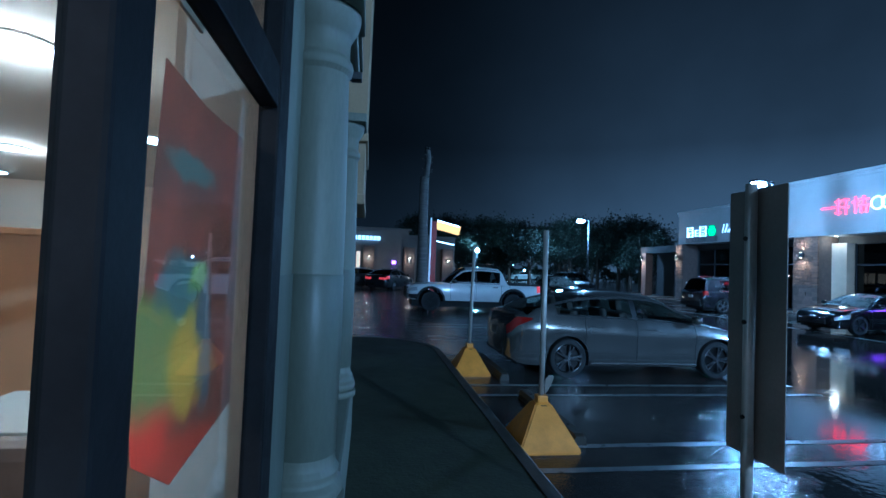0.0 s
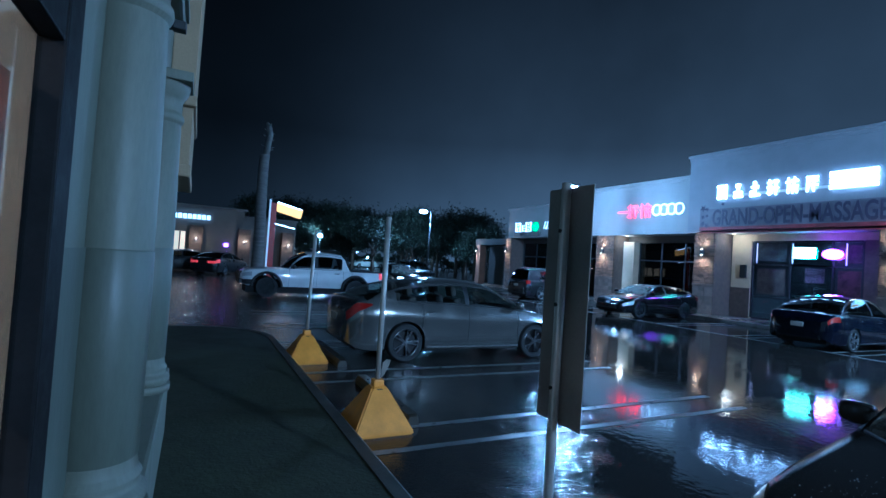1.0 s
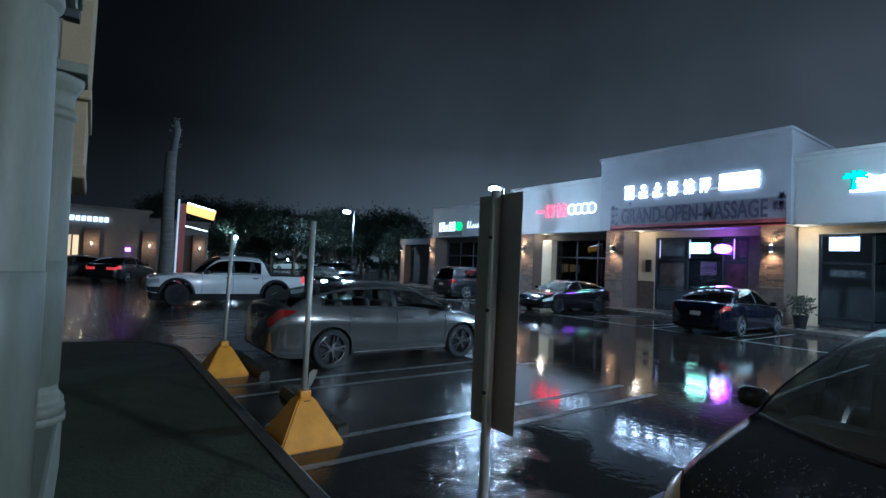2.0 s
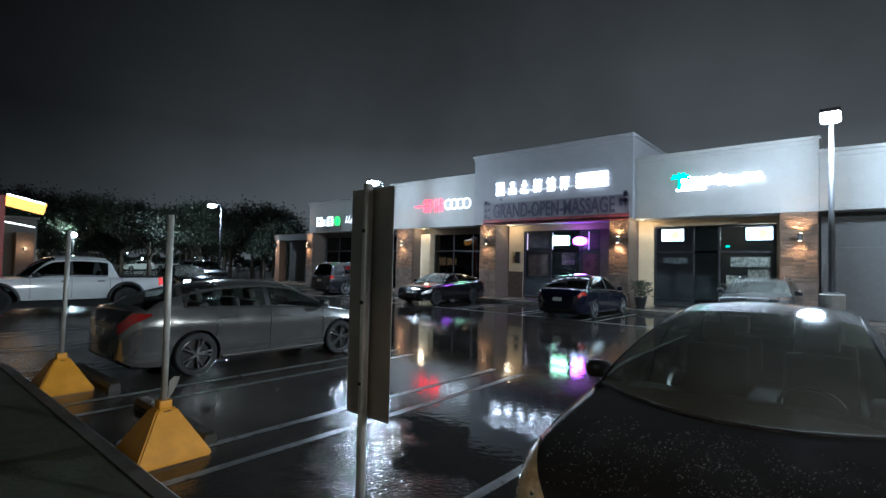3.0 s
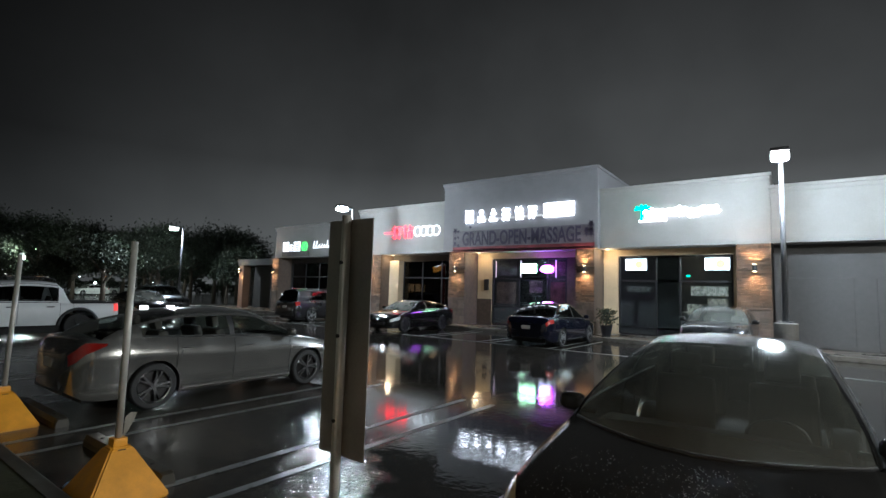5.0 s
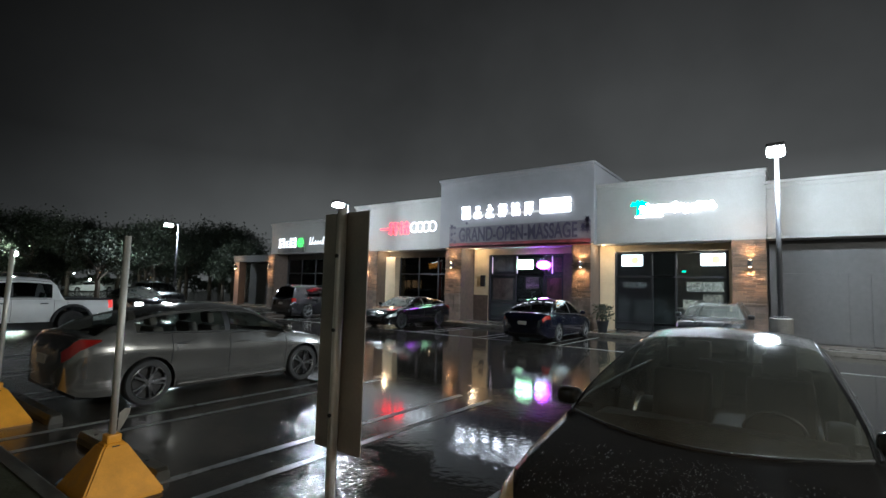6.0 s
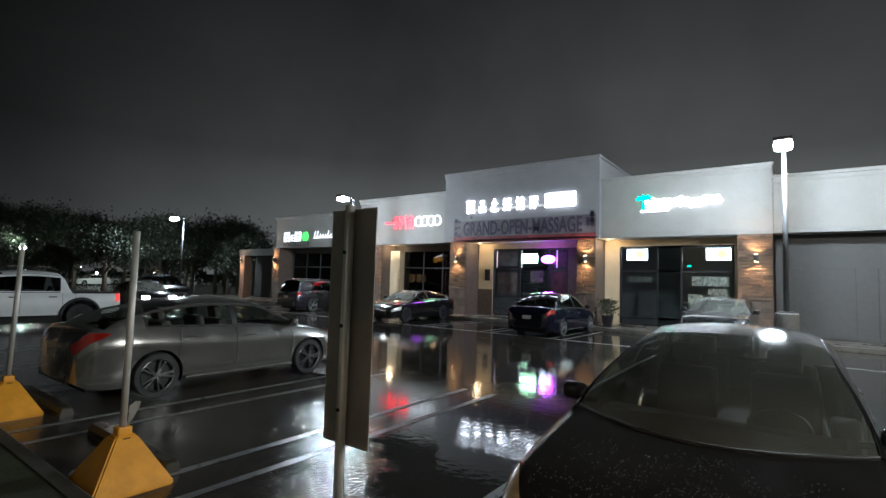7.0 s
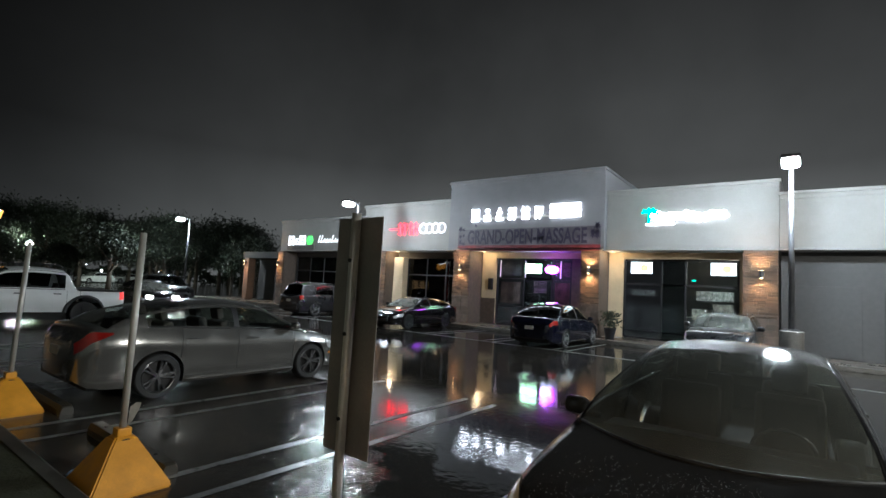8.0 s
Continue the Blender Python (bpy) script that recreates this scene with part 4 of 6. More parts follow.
# ---------------------------------------------------------------- cars
def make_wheel(r, w, style, rimmat):
    """Meshes of a tyre and a rim, turning about y."""
    q = Matrix.Rotation(radians(90), 4, "X")
    bm = lathe(bmesh.new(), [(r * 0.73, -w / 2), (r * 0.93, -w / 2), (r * 0.985, -w / 2 + 0.025), (r, -w / 4), (r, w / 4), (r * 0.985, w / 2 - 0.025), (r * 0.93, w / 2), (r * 0.73, w / 2), (r * 0.70, w / 2 - 0.05), (r * 0.70, -w / 2 + 0.05), (r * 0.73, -w / 2)], 32, q, caps=False)
    tyre = bm
    bm = bmesh.new()
    lathe(bm, [(r * 0.69, -w / 2 + 0.04), (r * 0.69, w / 2 - 0.07)], 28, q)
    back = bm
    bm = bmesh.new()
    for s in (-1, 1):
        ring = []
        for i in range(29):
            a = 2 * math.pi * i / 28
            ring.append((r * 0.715 * math.cos(a), s * (w / 2 - 0.012), r * 0.715 * math.sin(a)))
        tube(bm, ring, [0.016] * 29, 6)
        lathe(bm, [(0.055, 0), (0.045, 0.02)], 12, pose(0, s * (w / 2 - 0.03), 0, -90 * s, 0, 0))
        n = 5
        for k in range(n):
            for d in ((-0.16, 0.16) if style == "split" else (0,)):
                a0, a1 = 2 * math.pi * k / n + d * 0.45, 2 * math.pi * k / n + d
                beam(bm, (0.04 * math.cos(a0), s * (w / 2 - 0.02), 0.04 * math.sin(a0)), (r * 0.70 * math.cos(a1), s * (w / 2 - 0.018), r * 0.70 * math.sin(a1)), 0.03 if style == "split" else 0.055, 0.035, (0, 1, 0))
    return tyre, back, bm


def make_car(name, label, at, rz, paint, s):
    """A car whose nose points along its own +x. s holds its measures."""
    L, W, H, wb, fo = s["L"], s["W"], s["H"], s["wb"], s["fo"]
    t = thing(name, label, s.get("category", "car"), at, rz, s.get("group", ""))
    hl = L / 2
    xf, xr = hl - fo, hl - fo - wb
    R, r = s["r"] + s.get("arch", 0.055), s["r"]
    belt, half, sill = s["belt"], s["half"], s.get("sill", 0.2)
    xa, xa1, xc1, xc = s["xa"], s["xa1"], s["xc1"], s["xc"]

    def w_at(x):
        return interp(half, x / hl) * W / 2

    def z_at(x):
        return interp(belt, x / hl)

    def low(x):
        z = interp([(-1, sill + 0.14), (-0.93, sill + 0.04), (-0.8, sill), (0.8, sill), (0.93, sill + 0.02), (1, sill + 0.1)], x / hl)
        for c in (xf, xr):
            if abs(x - c) < R:
                z = max(z, r + math.sqrt(R * R - (x - c) ** 2))
        return z

    def side(x, v, out=0.0):
        z0, z1 = low(x), z_at(x)
        w = w_at(x)
        zz = z0 + (z1 - z0) * v
        k = (zz - sill) / max(0.1, z1 - sill)
        y = w * interp(s.get("flank") or [(0, 0.955), (0.25, 0.985), (0.55, 1.0), (0.72, 0.985), (0.9, 0.955), (1.0, 0.915)], k)
        return Vector((x, y + out, zz))

    def deck(x, v):
        """Hood and boot: v from 0 at the shoulder to 1 at the middle."""
        p = side(x, 1.0)
        y = p.y * (1 - v)
        c = interp(s["crown"], x / hl)
        return Vector((x, y, p.z + c * (1 - (1 - v) ** 2.2)))

    xs = sorted(set([round(-hl + L * i / 60, 4) for i in range(61)] + [round(c + d * R * k, 4) for c in (xf, xr) for d in (-1, 1) for k in (0.55, 0.8, 0.93, 0.999, 1.001)]))
    bm = bmesh.new()
    vs = [0, 0.06, 0.2, 0.35, 0.5, 0.65, 0.76, 0.86, 0.94, 1.0]
    for sg in (1, -1):
        rows = []
        for x in xs:
            row = []
            for v in vs:
                p = side(x, v)
                row.append(bm.verts.new((p.x, p.y * sg, p.z)))
            rows.append(row)
        for a, b in zip(rows, rows[1:]):
            for i in range(len(vs) - 1):
                bm.faces.new((a[i], b[i], b[i + 1], a[i + 1]))
        for x0, x1 in zip(xs, xs[1:]):
            if x1 <= xc + 0.02 or x0 >= xa - 0.02:
                ds = [0, 0.08, 0.2, 0.4, 0.7, 1.0]
                q0 = [bm.verts.new((deck(x0, d).x, deck(x0, d).y * sg, deck(x0, d).z)) for d in ds]
                q1 = [bm.verts.new((deck(x1, d).x, deck(x1, d).y * sg, deck(x1, d).z)) for d in ds]
                for i in range(5):
                    bm.faces.new((q0[i], q1[i], q1[i + 1], q0[i + 1]))
    for x in (xs[0], xs[-1]):
        sgx = 1 if x > 0 else -1
        fv = [side(x, v) for v in vs] + [deck(x, d) for d in (0.2, 0.5, 1.0)]
        prev = None
        for p in fv:
            mid = 0.05 * math.sin(math.pi * min(1, max(0, (p.z - 0.2) / 0.6)))
            row = [bm.verts.new((p.x + sgx * mid * (1 - abs(u) ** 2.5), p.y * u, p.z)) for u in (-1, -0.85, -0.5, 0, 0.5, 0.85, 1)]
            if prev:
                for i in range(6):
                    bm.faces.new((prev[i], prev[i + 1], row[i + 1], row[i]))
            prev = row
    bmesh.ops.remove_doubles(bm, verts=bm.verts, dist=0.0008)
    body = part("body", bm, paint, t, smooth=True)

    bm = bmesh.new()
    add_box(bm, -hl + 0.2, hl - 0.2, -W / 2 + 0.27, W / 2 - 0.27, 0.17, 0.62)
    add_box(bm, xr + R + 0.02, xf - R - 0.02, -W / 2 + 0.1, W / 2 - 0.1, sill - 0.01, 0.42)
    part("underbody", bm, M_UNDER, t)

    # wheels
    data = make_wheel(r, s.get("ww", 0.215), s.get("rim", "split"), None)
    first = None
    for x in (xf, xr):
        for sg in (1, -1):
            yw = sg * (W / 2 - 0.125)
            if first is None:
                tyre = part("wheel", data[0], M_RUBBER, t, "black rubber tyre on an alloy rim")
                back = part("hub", data[1], s.get("hubmat", M_RIMDARK), tyre)
                rim = part("rim", data[2], s.get("rimmat", M_RIM), tyre, smooth=False)
                tyre.location = (x, yw, r)
                first = (tyre, back, rim)
            else:
                c = new("wheel", first[0].data)
                tagged(c, "black rubber tyre on an alloy rim")
                c.parent, c.location = t, (x, yw, r)
                for o in first[1:]:
                    k = new(o.name.split(".")[0], o.data)
                    k.parent = c

    # cabin: one curved shell, cut into glass, pillars and roof
    yt = s["yt"]
    xb0 = s["xb"]
    xq0 = s.get("xq", xc + 0.3)
    xm = (xa1 + xc1) / 2
    top = s.get("top") or [(xc, z_at(xc) + 0.05), (xc1, H - 0.06), (xm, H), (xa1, H - 0.055), (xa, z_at(xa) + 0.05)]
    lift = 0.84
    lean = (w_at(xm) * 0.915 - yt) / (lift * (H - z_at(xm)))

    def shell(x, q, sg=1):
        """q runs from 0 at the belt over 0.5 at the roof rail to 1 at the middle of the roof."""
        zb, yb = z_at(x), w_at(x) * 0.915
        h = max(0.03, interp(top, x) - zb)
        yr = yb - lean * h * lift
        if q <= 0.5:
            k = q / 0.5
            y, z = yb + (yr - yb) * k + 0.03 * math.sin(math.pi * k) * min(1, h / 0.4), zb + h * lift * k
        else:
            a = (q - 0.5) * math.pi
            y, z = yr * math.cos(a), zb + h * (lift + (1 - lift) * math.sin(a))
        xx = x + interp([(xc, -0.15), (xc1, -0.05), (xa1, 0.06), (xa, s.get("bow", 0.2))], x) * (1 - (y / yb) ** 2)
        near_end = max(0.0, 1 - min(xa - x, x - xc) / 0.22) ** 2
        if near_end:
            z += (deck(xx, 1 - min(1.0, y / side(xx, 1.0).y)).z - z) * near_end
        return Vector((xx, y * sg, z))

    keys = sorted({xc, xc1, xq0, xb0 - 0.045, xb0 + 0.045, xm, xa1, xa - 0.1, xa})
    cx = []
    for a, b in zip(keys, keys[1:]):
        n = max(1, math.ceil((b - a) / 0.11))
        cx += [a + (b - a) * k / n for k in range(n)]
    cx.append(xa)
    cq = [0, 0.05, 0.12, 0.2, 0.28, 0.36, 0.44, 0.5, 0.56, 0.62, 0.7, 0.8, 0.9, 1.0]

    def region(x, q, sg):
        if 0.05 < q < 0.44 and xq0 < x < xa - 0.1:
            return ("door_pillar" if abs(x - xb0) < 0.045 else "front_side_window" if x > xb0 else "rear_side_window", sg)
        if q > 0.56 and x > xa1:
            return ("windscreen", 0)
        if q > 0.56 and x < xc1:
            return ("rear_window", 0)
        return ("roof", 0)

    meshes = {}
    for sg in (1, -1):
        for x0, x1 in zip(cx, cx[1:]):
            for q0, q1 in zip(cq, cq[1:]):
                key = region((x0 + x1) / 2, (q0 + q1) / 2, sg)
                bm = meshes.setdefault(key, bmesh.new())
                bm.faces.new([bm.verts.new(shell(x, q, sg)) for x, q in ((x0, q0), (x1, q0), (x1, q1), (x0, q1))])
    for (nm, sg), bm in meshes.items():
        bmesh.ops.remove_doubles(bm, verts=bm.verts, dist=0.0008)
        mat = paint if nm == "roof" else M_PLASTIC if nm == "door_pillar" else s.get("glass_front" if nm == "windscreen" else "glass", M_CARGLASS)
        ob = part("side_window" if "side" in nm else nm, bm, mat, t, smooth=True)
        ob.visible_shadow = nm in ("roof", "door_pillar")

    def mir(v, sg):
        return Vector((v.x, v.y * sg, v.z))

    for sg in (1, -1):
        n = 14
        pts = [shell(xq0 + (xa - xq0) * k / n, 0.02, sg) for k in range(n + 1)]
        part("window_trim", tube(bmesh.new(), pts, [0.011] * (n + 1), 6), s.get("trim", M_PLASTIC), t)
        pts = [shell(xc1 + (xa - xc1) * k / 20, 0.5, sg) for k in range(21)]
        part("roof_gutter", tube(bmesh.new(), pts, [0.009] * 21, 6), s.get("gutter", M_PLASTIC), t)
    pts = [shell(xa - 0.01, 0.56 + 0.44 * k / 6, 1) for k in range(7)] + [shell(xa - 0.01, 1 - 0.44 * k / 6, -1) for k in range(1, 7)]
    part("cowl", tube(bmesh.new(), pts, [0.009] * 13, 8), M_PLASTIC, t)
    # dashboard, shelf and seats
    bm = bmesh.new()
    add_box(bm, xa - 0.45, xa + 0.05, -W / 2 + 0.2, W / 2 - 0.2, 0.55, z_at(xa) - 0.03, 0.04)
    part("dashboard", bm, M_PLASTIC, t)
    for x in (xb0 + 0.25, xb0 - 0.65):
        for sg in (1, -1):
            bm = bmesh.new()
            add_box(bm, x - 0.25, x + 0.3, sg * 0.38 - 0.25, sg * 0.38 + 0.25, 0.42, 0.6, 0.05)
            m = pose(x - 0.22, sg * 0.38, 0.55, 0, -14, 0)
            add_box(bm, -0.09, 0.07, -0.25, 0.25, 0, 0.55, 0.06, m)
            add_box(bm, -0.06, 0.05, -0.13, 0.13, 0.57, 0.76, 0.04, m)
            part("seat", bm, M_SEAT, t)
    bm = bmesh.new()
    ring = [(0.18 * math.cos(2 * math.pi * k / 20), 0.18 * math.sin(2 * math.pi * k / 20)) for k in range(21)]
    tube(bm, [(xa - 0.5 + 0.35 * b, 0.37 + a, z_at(xa) - 0.06 + b * 0.85) for a, b in ring], [0.014] * 21, 6)
    part("steering_wheel", bm, M_PLASTIC, t)

    # lamps
    def lens(nm, x0, x1, v0, v1, mat, label="", taper=0.0):
        for sg in (1, -1):
            bm = bmesh.new()

            def f(u, v):
                x = x0 + (x1 - x0) * u
                vv = v0 + (v1 - v0) * (v + (0.75 - v) * taper * u)
                p = side(x, vv, 0.006) if vv <= 1 else deck(x, vv - 1) + Vector((0, 0, 0.006))
                return Vector((p.x + (0.004 if x > 0 else -0.004), p.y * sg, p.z))
            grid_patch(bm, f, 8, 10)
            part(nm, bm, mat, t, label, smooth=True)

    def end_panel(nm, sgx, y0, y1, z0, z1, mat, out=0.012, label="", bev=0.01):
        x = sgx * hl
        a, b = sorted((x + sgx * (0.03 + out), x - sgx * 0.05))
        return part(nm, box(a, b, y0, y1, z0, z1, bev), mat, t, label)

    for args in s.get("lenses", ()):
        lens(*args)
    for args in s.get("panels", ()):
        end_panel(*args)
    # door joints and handles
    for sg in (1, -1):
        for x in s.get("seams", ()):
            bm = bmesh.new()
            for a, b in zip((0.05, 0.25, 0.45, 0.6, 0.75, 0.88), (0.25, 0.45, 0.6, 0.75, 0.88, 0.99)):
                p, q = side(x, a, 0.0), side(x, b, 0.0)
                beam(bm, mir(p, sg), mir(q, sg), 0.009, 0.006)
            part("door_seam", bm, M_SEAM, t)
        for x in s.get("handles", ()):
            p = side(x, s.get("handle_v", 0.83))
            bm = bmesh.new()
            add_box(bm, x - 0.1, x + 0.1, p.y * sg - 0.022, p.y * sg + 0.022, p.z - 0.016, p.z + 0.016, 0.01)
            part("door_handle", bm, s.get("handlemat", paint), t)
        # mirrors
        bm = bmesh.new()
        mx = xa - 0.22
        my = w_at(mx) * 0.93 - s.get("mirror_in", 0.02)
        mz = z_at(mx) - s.get("mirror_low", 0.0)
        bmesh.ops.create_uvsphere(bm, u_segments=18, v_segments=12, radius=1)
        for v in bm.verts:
            q = [math.copysign(abs(c) ** 0.62, c) for c in v.co]
            v.co = (mx + 0.02 + q[0] * (0.085 if q[0] > 0 else 0.05), sg * (my + 0.14) + q[1] * 0.095, mz + 0.085 + q[2] * 0.068)
        add_box(bm, mx - 0.02, mx + 0.04, sg * (my + 0.02) - 0.07, sg * (my + 0.02) + 0.07, mz + 0.01, mz + 0.05, 0.012)
        part("mirror", bm, s.get("mirrormat", paint), t, smooth=True)
    if s.get("flare"):
        for sg in (1, -1):
            for c in (xf, xr):
                pts = []
                for k in range(15):
                    a = math.pi * (0.02 + 0.96 * k / 14)
                    x = c + (R + 0.02) * math.cos(a)
                    pts.append((x, sg * (w_at(x) + 0.005), r + (R + 0.02) * math.sin(a)))
                part("arch_flare", tube(bmesh.new(), pts, [0.05] * 15, 8), s["flare"], t, "black wheel arch flare")
    if s.get("skirt"):
        for sg in (1, -1):
            bm = bmesh.new()
            p = [Vector((x, (w_at(x) * 0.975) * sg, sill + 0.05)) for x in (xr + R + 0.03, 0, xf - R - 0.03)]
            tube(bm, p, [0.03] * 3, 8)
            part("side_sill", bm, s["skirt"], t)
    return t, side, deck


SEDAN_HALF = [(-1, 0.70), (-0.97, 0.86), (-0.9, 0.95), (-0.7, 1.0), (0.6, 1.0), (0.8, 0.97), (0.92, 0.88), (0.98, 0.74), (1, 0.64)]
civic = dict(L=4.63, W=1.80, H=1.43, wb=2.70, fo=0.93, r=0.325, half=SEDAN_HALF, yt=0.59,
             belt=[(-1, 0.80), (-0.93, 1.0), (-0.7, 1.03), (-0.3, 0.985), (0.3, 0.93), (0.42, 0.91), (0.7, 0.82), (0.88, 0.72), (0.96, 0.62), (1, 0.52)],
             crown=[(-1, 0.02), (-0.8, 0.04), (0.4, 0.06), (0.8, 0.05), (1, 0.02)],
             xa=1.12, xa1=0.28, xc1=-0.86, xc=-1.98, xb=-0.12, xq=-1.5, sill=0.2, arch=0.042,
             top=[(-1.98, 1.07), (-1.5, 1.245), (-0.86, 1.385), (-0.25, 1.43), (0.28, 1.385), (0.72, 1.165), (1.12, 0.955)],
             flank=[(0, 0.925), (0.1, 0.95), (0.28, 0.975), (0.45, 0.972), (0.62, 0.992), (0.72, 1.0), (0.79, 0.985), (0.92, 0.945), (1.0, 0.915)], trim=M_PLASTIC, skirt=P_SILVER,
             seams=(0.98, -0.1, -1.02), handles=(0.15, -0.85), handlemat=M_CHROME, rimmat=M_RIMMID, glass=M_CARGLASS, glass_front=M_RAINSHEET,
             lenses=(("tail_lamp", -2.305, -1.93, 0.72, 1.0, M_TAIL, "red wrap-around tail lamp", 0.9), ("head_lamp", 1.75, 2.2, 0.60, 0.84, M_LENS), ("side_marker", 1.82, 1.98, 0.42, 0.48, M_AMBER)),
             panels=(("bumper", -1, -0.56, 0.56, 0.30, 0.42, M_PLASTIC, -0.015), ("number_plate", -1, -0.16, 0.16, 0.62, 0.74, M_PLATE, 0.014), ("grille", 1, -0.5, 0.5, 0.32, 0.46, M_PLASTIC)))
make_car("sedan", "silver sedan with red tail lamps parked on wet asphalt", (4.83, 8.39, 0), 0, P_SILVER, civic)

dark = dict(civic)
dark.update(L=4.75, W=1.82, H=1.46, wb=2.72, rimmat=M_RIM, xa=1.05, xa1=0.2, xc=-1.9, xc1=-0.95, top=None, flank=None, glass=M_DARKGLASS, skirt=None,
            lenses=(("tail_lamp", -2.33, -1.98, 0.76, 0.94, M_TAIL), ("head_lamp", 1.8, 2.28, 0.58, 0.82, M_LENS)))
make_car("sedan", "dark navy sedan parked nose-in before the massage shop", (17.95, 7.62, 0), 0, P_NAVY, dict(dark, H=1.56))
coupe = dict(dark)
coupe.update(H=1.42, glass=M_DARKGLASS, glass_front=M_RAINSHEET, rimmat=M_RIMDARK)
make_car("sedan", "black sedan backed in before the restaurant", (17.95, 14.75, 0), 180, P_BLACK, coupe)

SUV_HALF = [(-1, 0.86), (-0.97, 0.93), (-0.9, 0.98), (-0.6, 1.0), (0.7, 1.0), (0.88, 0.94), (0.96, 0.84), (1, 0.74)]
suv = dict(L=4.7, W=1.86, H=1.74, wb=2.70, fo=0.92, r=0.36, half=SUV_HALF, yt=0.64,
           belt=[(-1, 0.95), (-0.95, 1.08), (-0.5, 1.1), (0.3, 1.06), (0.45, 1.05), (0.8, 0.96), (0.94, 0.84), (1, 0.66)],
           crown=[(-1, 0.02), (0.4, 0.06), (1, 0.02)], xa=1.02, xa1=0.42, xc1=-1.95, xc=-2.2, xb=0.0, xq=-1.3, sill=0.28,
           seams=(1.0, -0.02, -1.0), handles=(0.2, -0.8), glass=M_DARKGLASS, glass_front=M_CARGLASS,
           lenses=(("tail_lamp", -2.3, -2.05, 0.72, 0.98, M_TAIL), ("head_lamp", 1.85, 2.25, 0.66, 0.86, M_LENS)),
           panels=(("bumper", -1, -0.75, 0.75, 0.32, 0.5, M_PLASTIC), ("number_plate", -1, -0.16, 0.16, 0.72, 0.84, M_PLATE), ("grille", 1, -0.5, 0.5, 0.45, 0.66, M_PLASTIC)))


def roof_rails(t, s):
    for sg in (1, -1):
        bm = bmesh.new()
        z = s["H"] - 0.05
        tube(bm, [(s["xc1"] + 0.25, sg * (s["yt"] - 0.06), z + 0.0), (s["xc1"] + 0.35, sg * (s["yt"] - 0.06), z + 0.06), (s["xa1"] - 0.45, sg * (s["yt"] - 0.06), z + 0.06), (s["xa1"] - 0.3, sg * (s["yt"] - 0.06), z)], [0.018] * 4, 8)
        part("roof_rail", bm, M_CHROME, t)


c, _, _ = make_car("suv", "black SUV with roof rails parked nose-in before the tea shop", (18.5, 22.0, 0), 0, P_DARK, suv)
roof_rails(c, suv)
suv2 = dict(suv)
suv2.update(H=1.6, L=4.5, belt=[(-1, 0.95), (-0.95, 1.08), (0.3, 1.10), (0.45, 1.10), (0.8, 1.02), (0.94, 0.88), (1, 0.66)], glass=M_CARGLASS, glass_front=M_RAINGLASS)
c, _, _ = make_car("suv", "dark small SUV with roof rails parked near the cafe", (18.1, 2.0, 0), 180, P_DARK, suv2)
roof_rails(c, suv2)

near = dict(civic)
near.update(L=4.85, W=1.90, H=1.485, wb=2.78, fo=0.98, xa=1.0, xa1=-0.26, xc1=-1.35, xc=-2.05, xb=-0.5, xq=-1.5, yt=0.635, top=None, flank=None, glass=M_CARGLASS, glass_front=M_WETGLASS, skirt=None, mirror_in=0.07, mirror_low=0.06, gutter=M_CHROME, bow=0.42,
            belt=[(-1, 0.85), (-0.93, 1.0), (-0.6, 1.01), (-0.2, 1.0), (0.2, 0.985), (0.32, 0.955), (0.42, 0.918), (0.6, 0.848), (0.75, 0.785), (0.9, 0.70), (0.96, 0.63), (1, 0.5)],
            crown=[(-1, 0.02), (-0.8, 0.04), (0.3, 0.055), (0.75, 0.05), (1, 0.02)], seams=(0.75, -0.45, -1.2), handles=(-0.3, -1.1),
            lenses=(("head_lamp", 2.37, 1.86, 0.48, 1.12, M_LENSOLD, "yellowed headlamp lens", 0.88), ("tail_lamp", -2.38, -2.0, 0.74, 0.95, M_TAIL)),
            panels=(("grille", 1, -0.45, 0.45, 0.50, 0.64, M_PLASTIC), ("bumper", 1, -0.6, 0.6, 0.24, 0.36, M_PLASTIC)))
nc, nside, ndeck = make_car("sedan", "black sedan with yellowed headlamps and raindrops facing the walkway", (4.78, 0.48, 0), 180, P_WETBLACK, near)

# raindrops on the near car's hood and roof
rn = random.Random(21)
bm = bmesh.new()
for k in range(2000):
    x, v, sg = 1.5 + 0.8 * rn.random() ** 0.8, rn.random() ** 0.6, rn.choice((-1, 1, 1))
    p = ndeck(x, 0.06 + 0.94 * v)
    r = rn.choice((0.0015, 0.0018, 0.0022, 0.0026, 0.0034))
    p = Vector((p.x, p.y * sg, p.z))
    tip = bm.verts.new(p + Vector((0, 0, r * 0.8)))
    ring = [bm.verts.new(p + Vector((r * math.cos(a * math.pi / 3), r * math.sin(a * math.pi / 3), -0.001))) for a in range(6)]
    for i in range(6):
        bm.faces.new((tip, ring[i], ring[(i + 1) % 6]))
M_DROP = surface("water_drop", (0.85, 0.85, 0.82), 0.3, 1.0, 0.05, bump=0)
tagged(part("rain_beading", bm, M_DROP, nc, "beads of rain", smooth=True), kind="stuff")

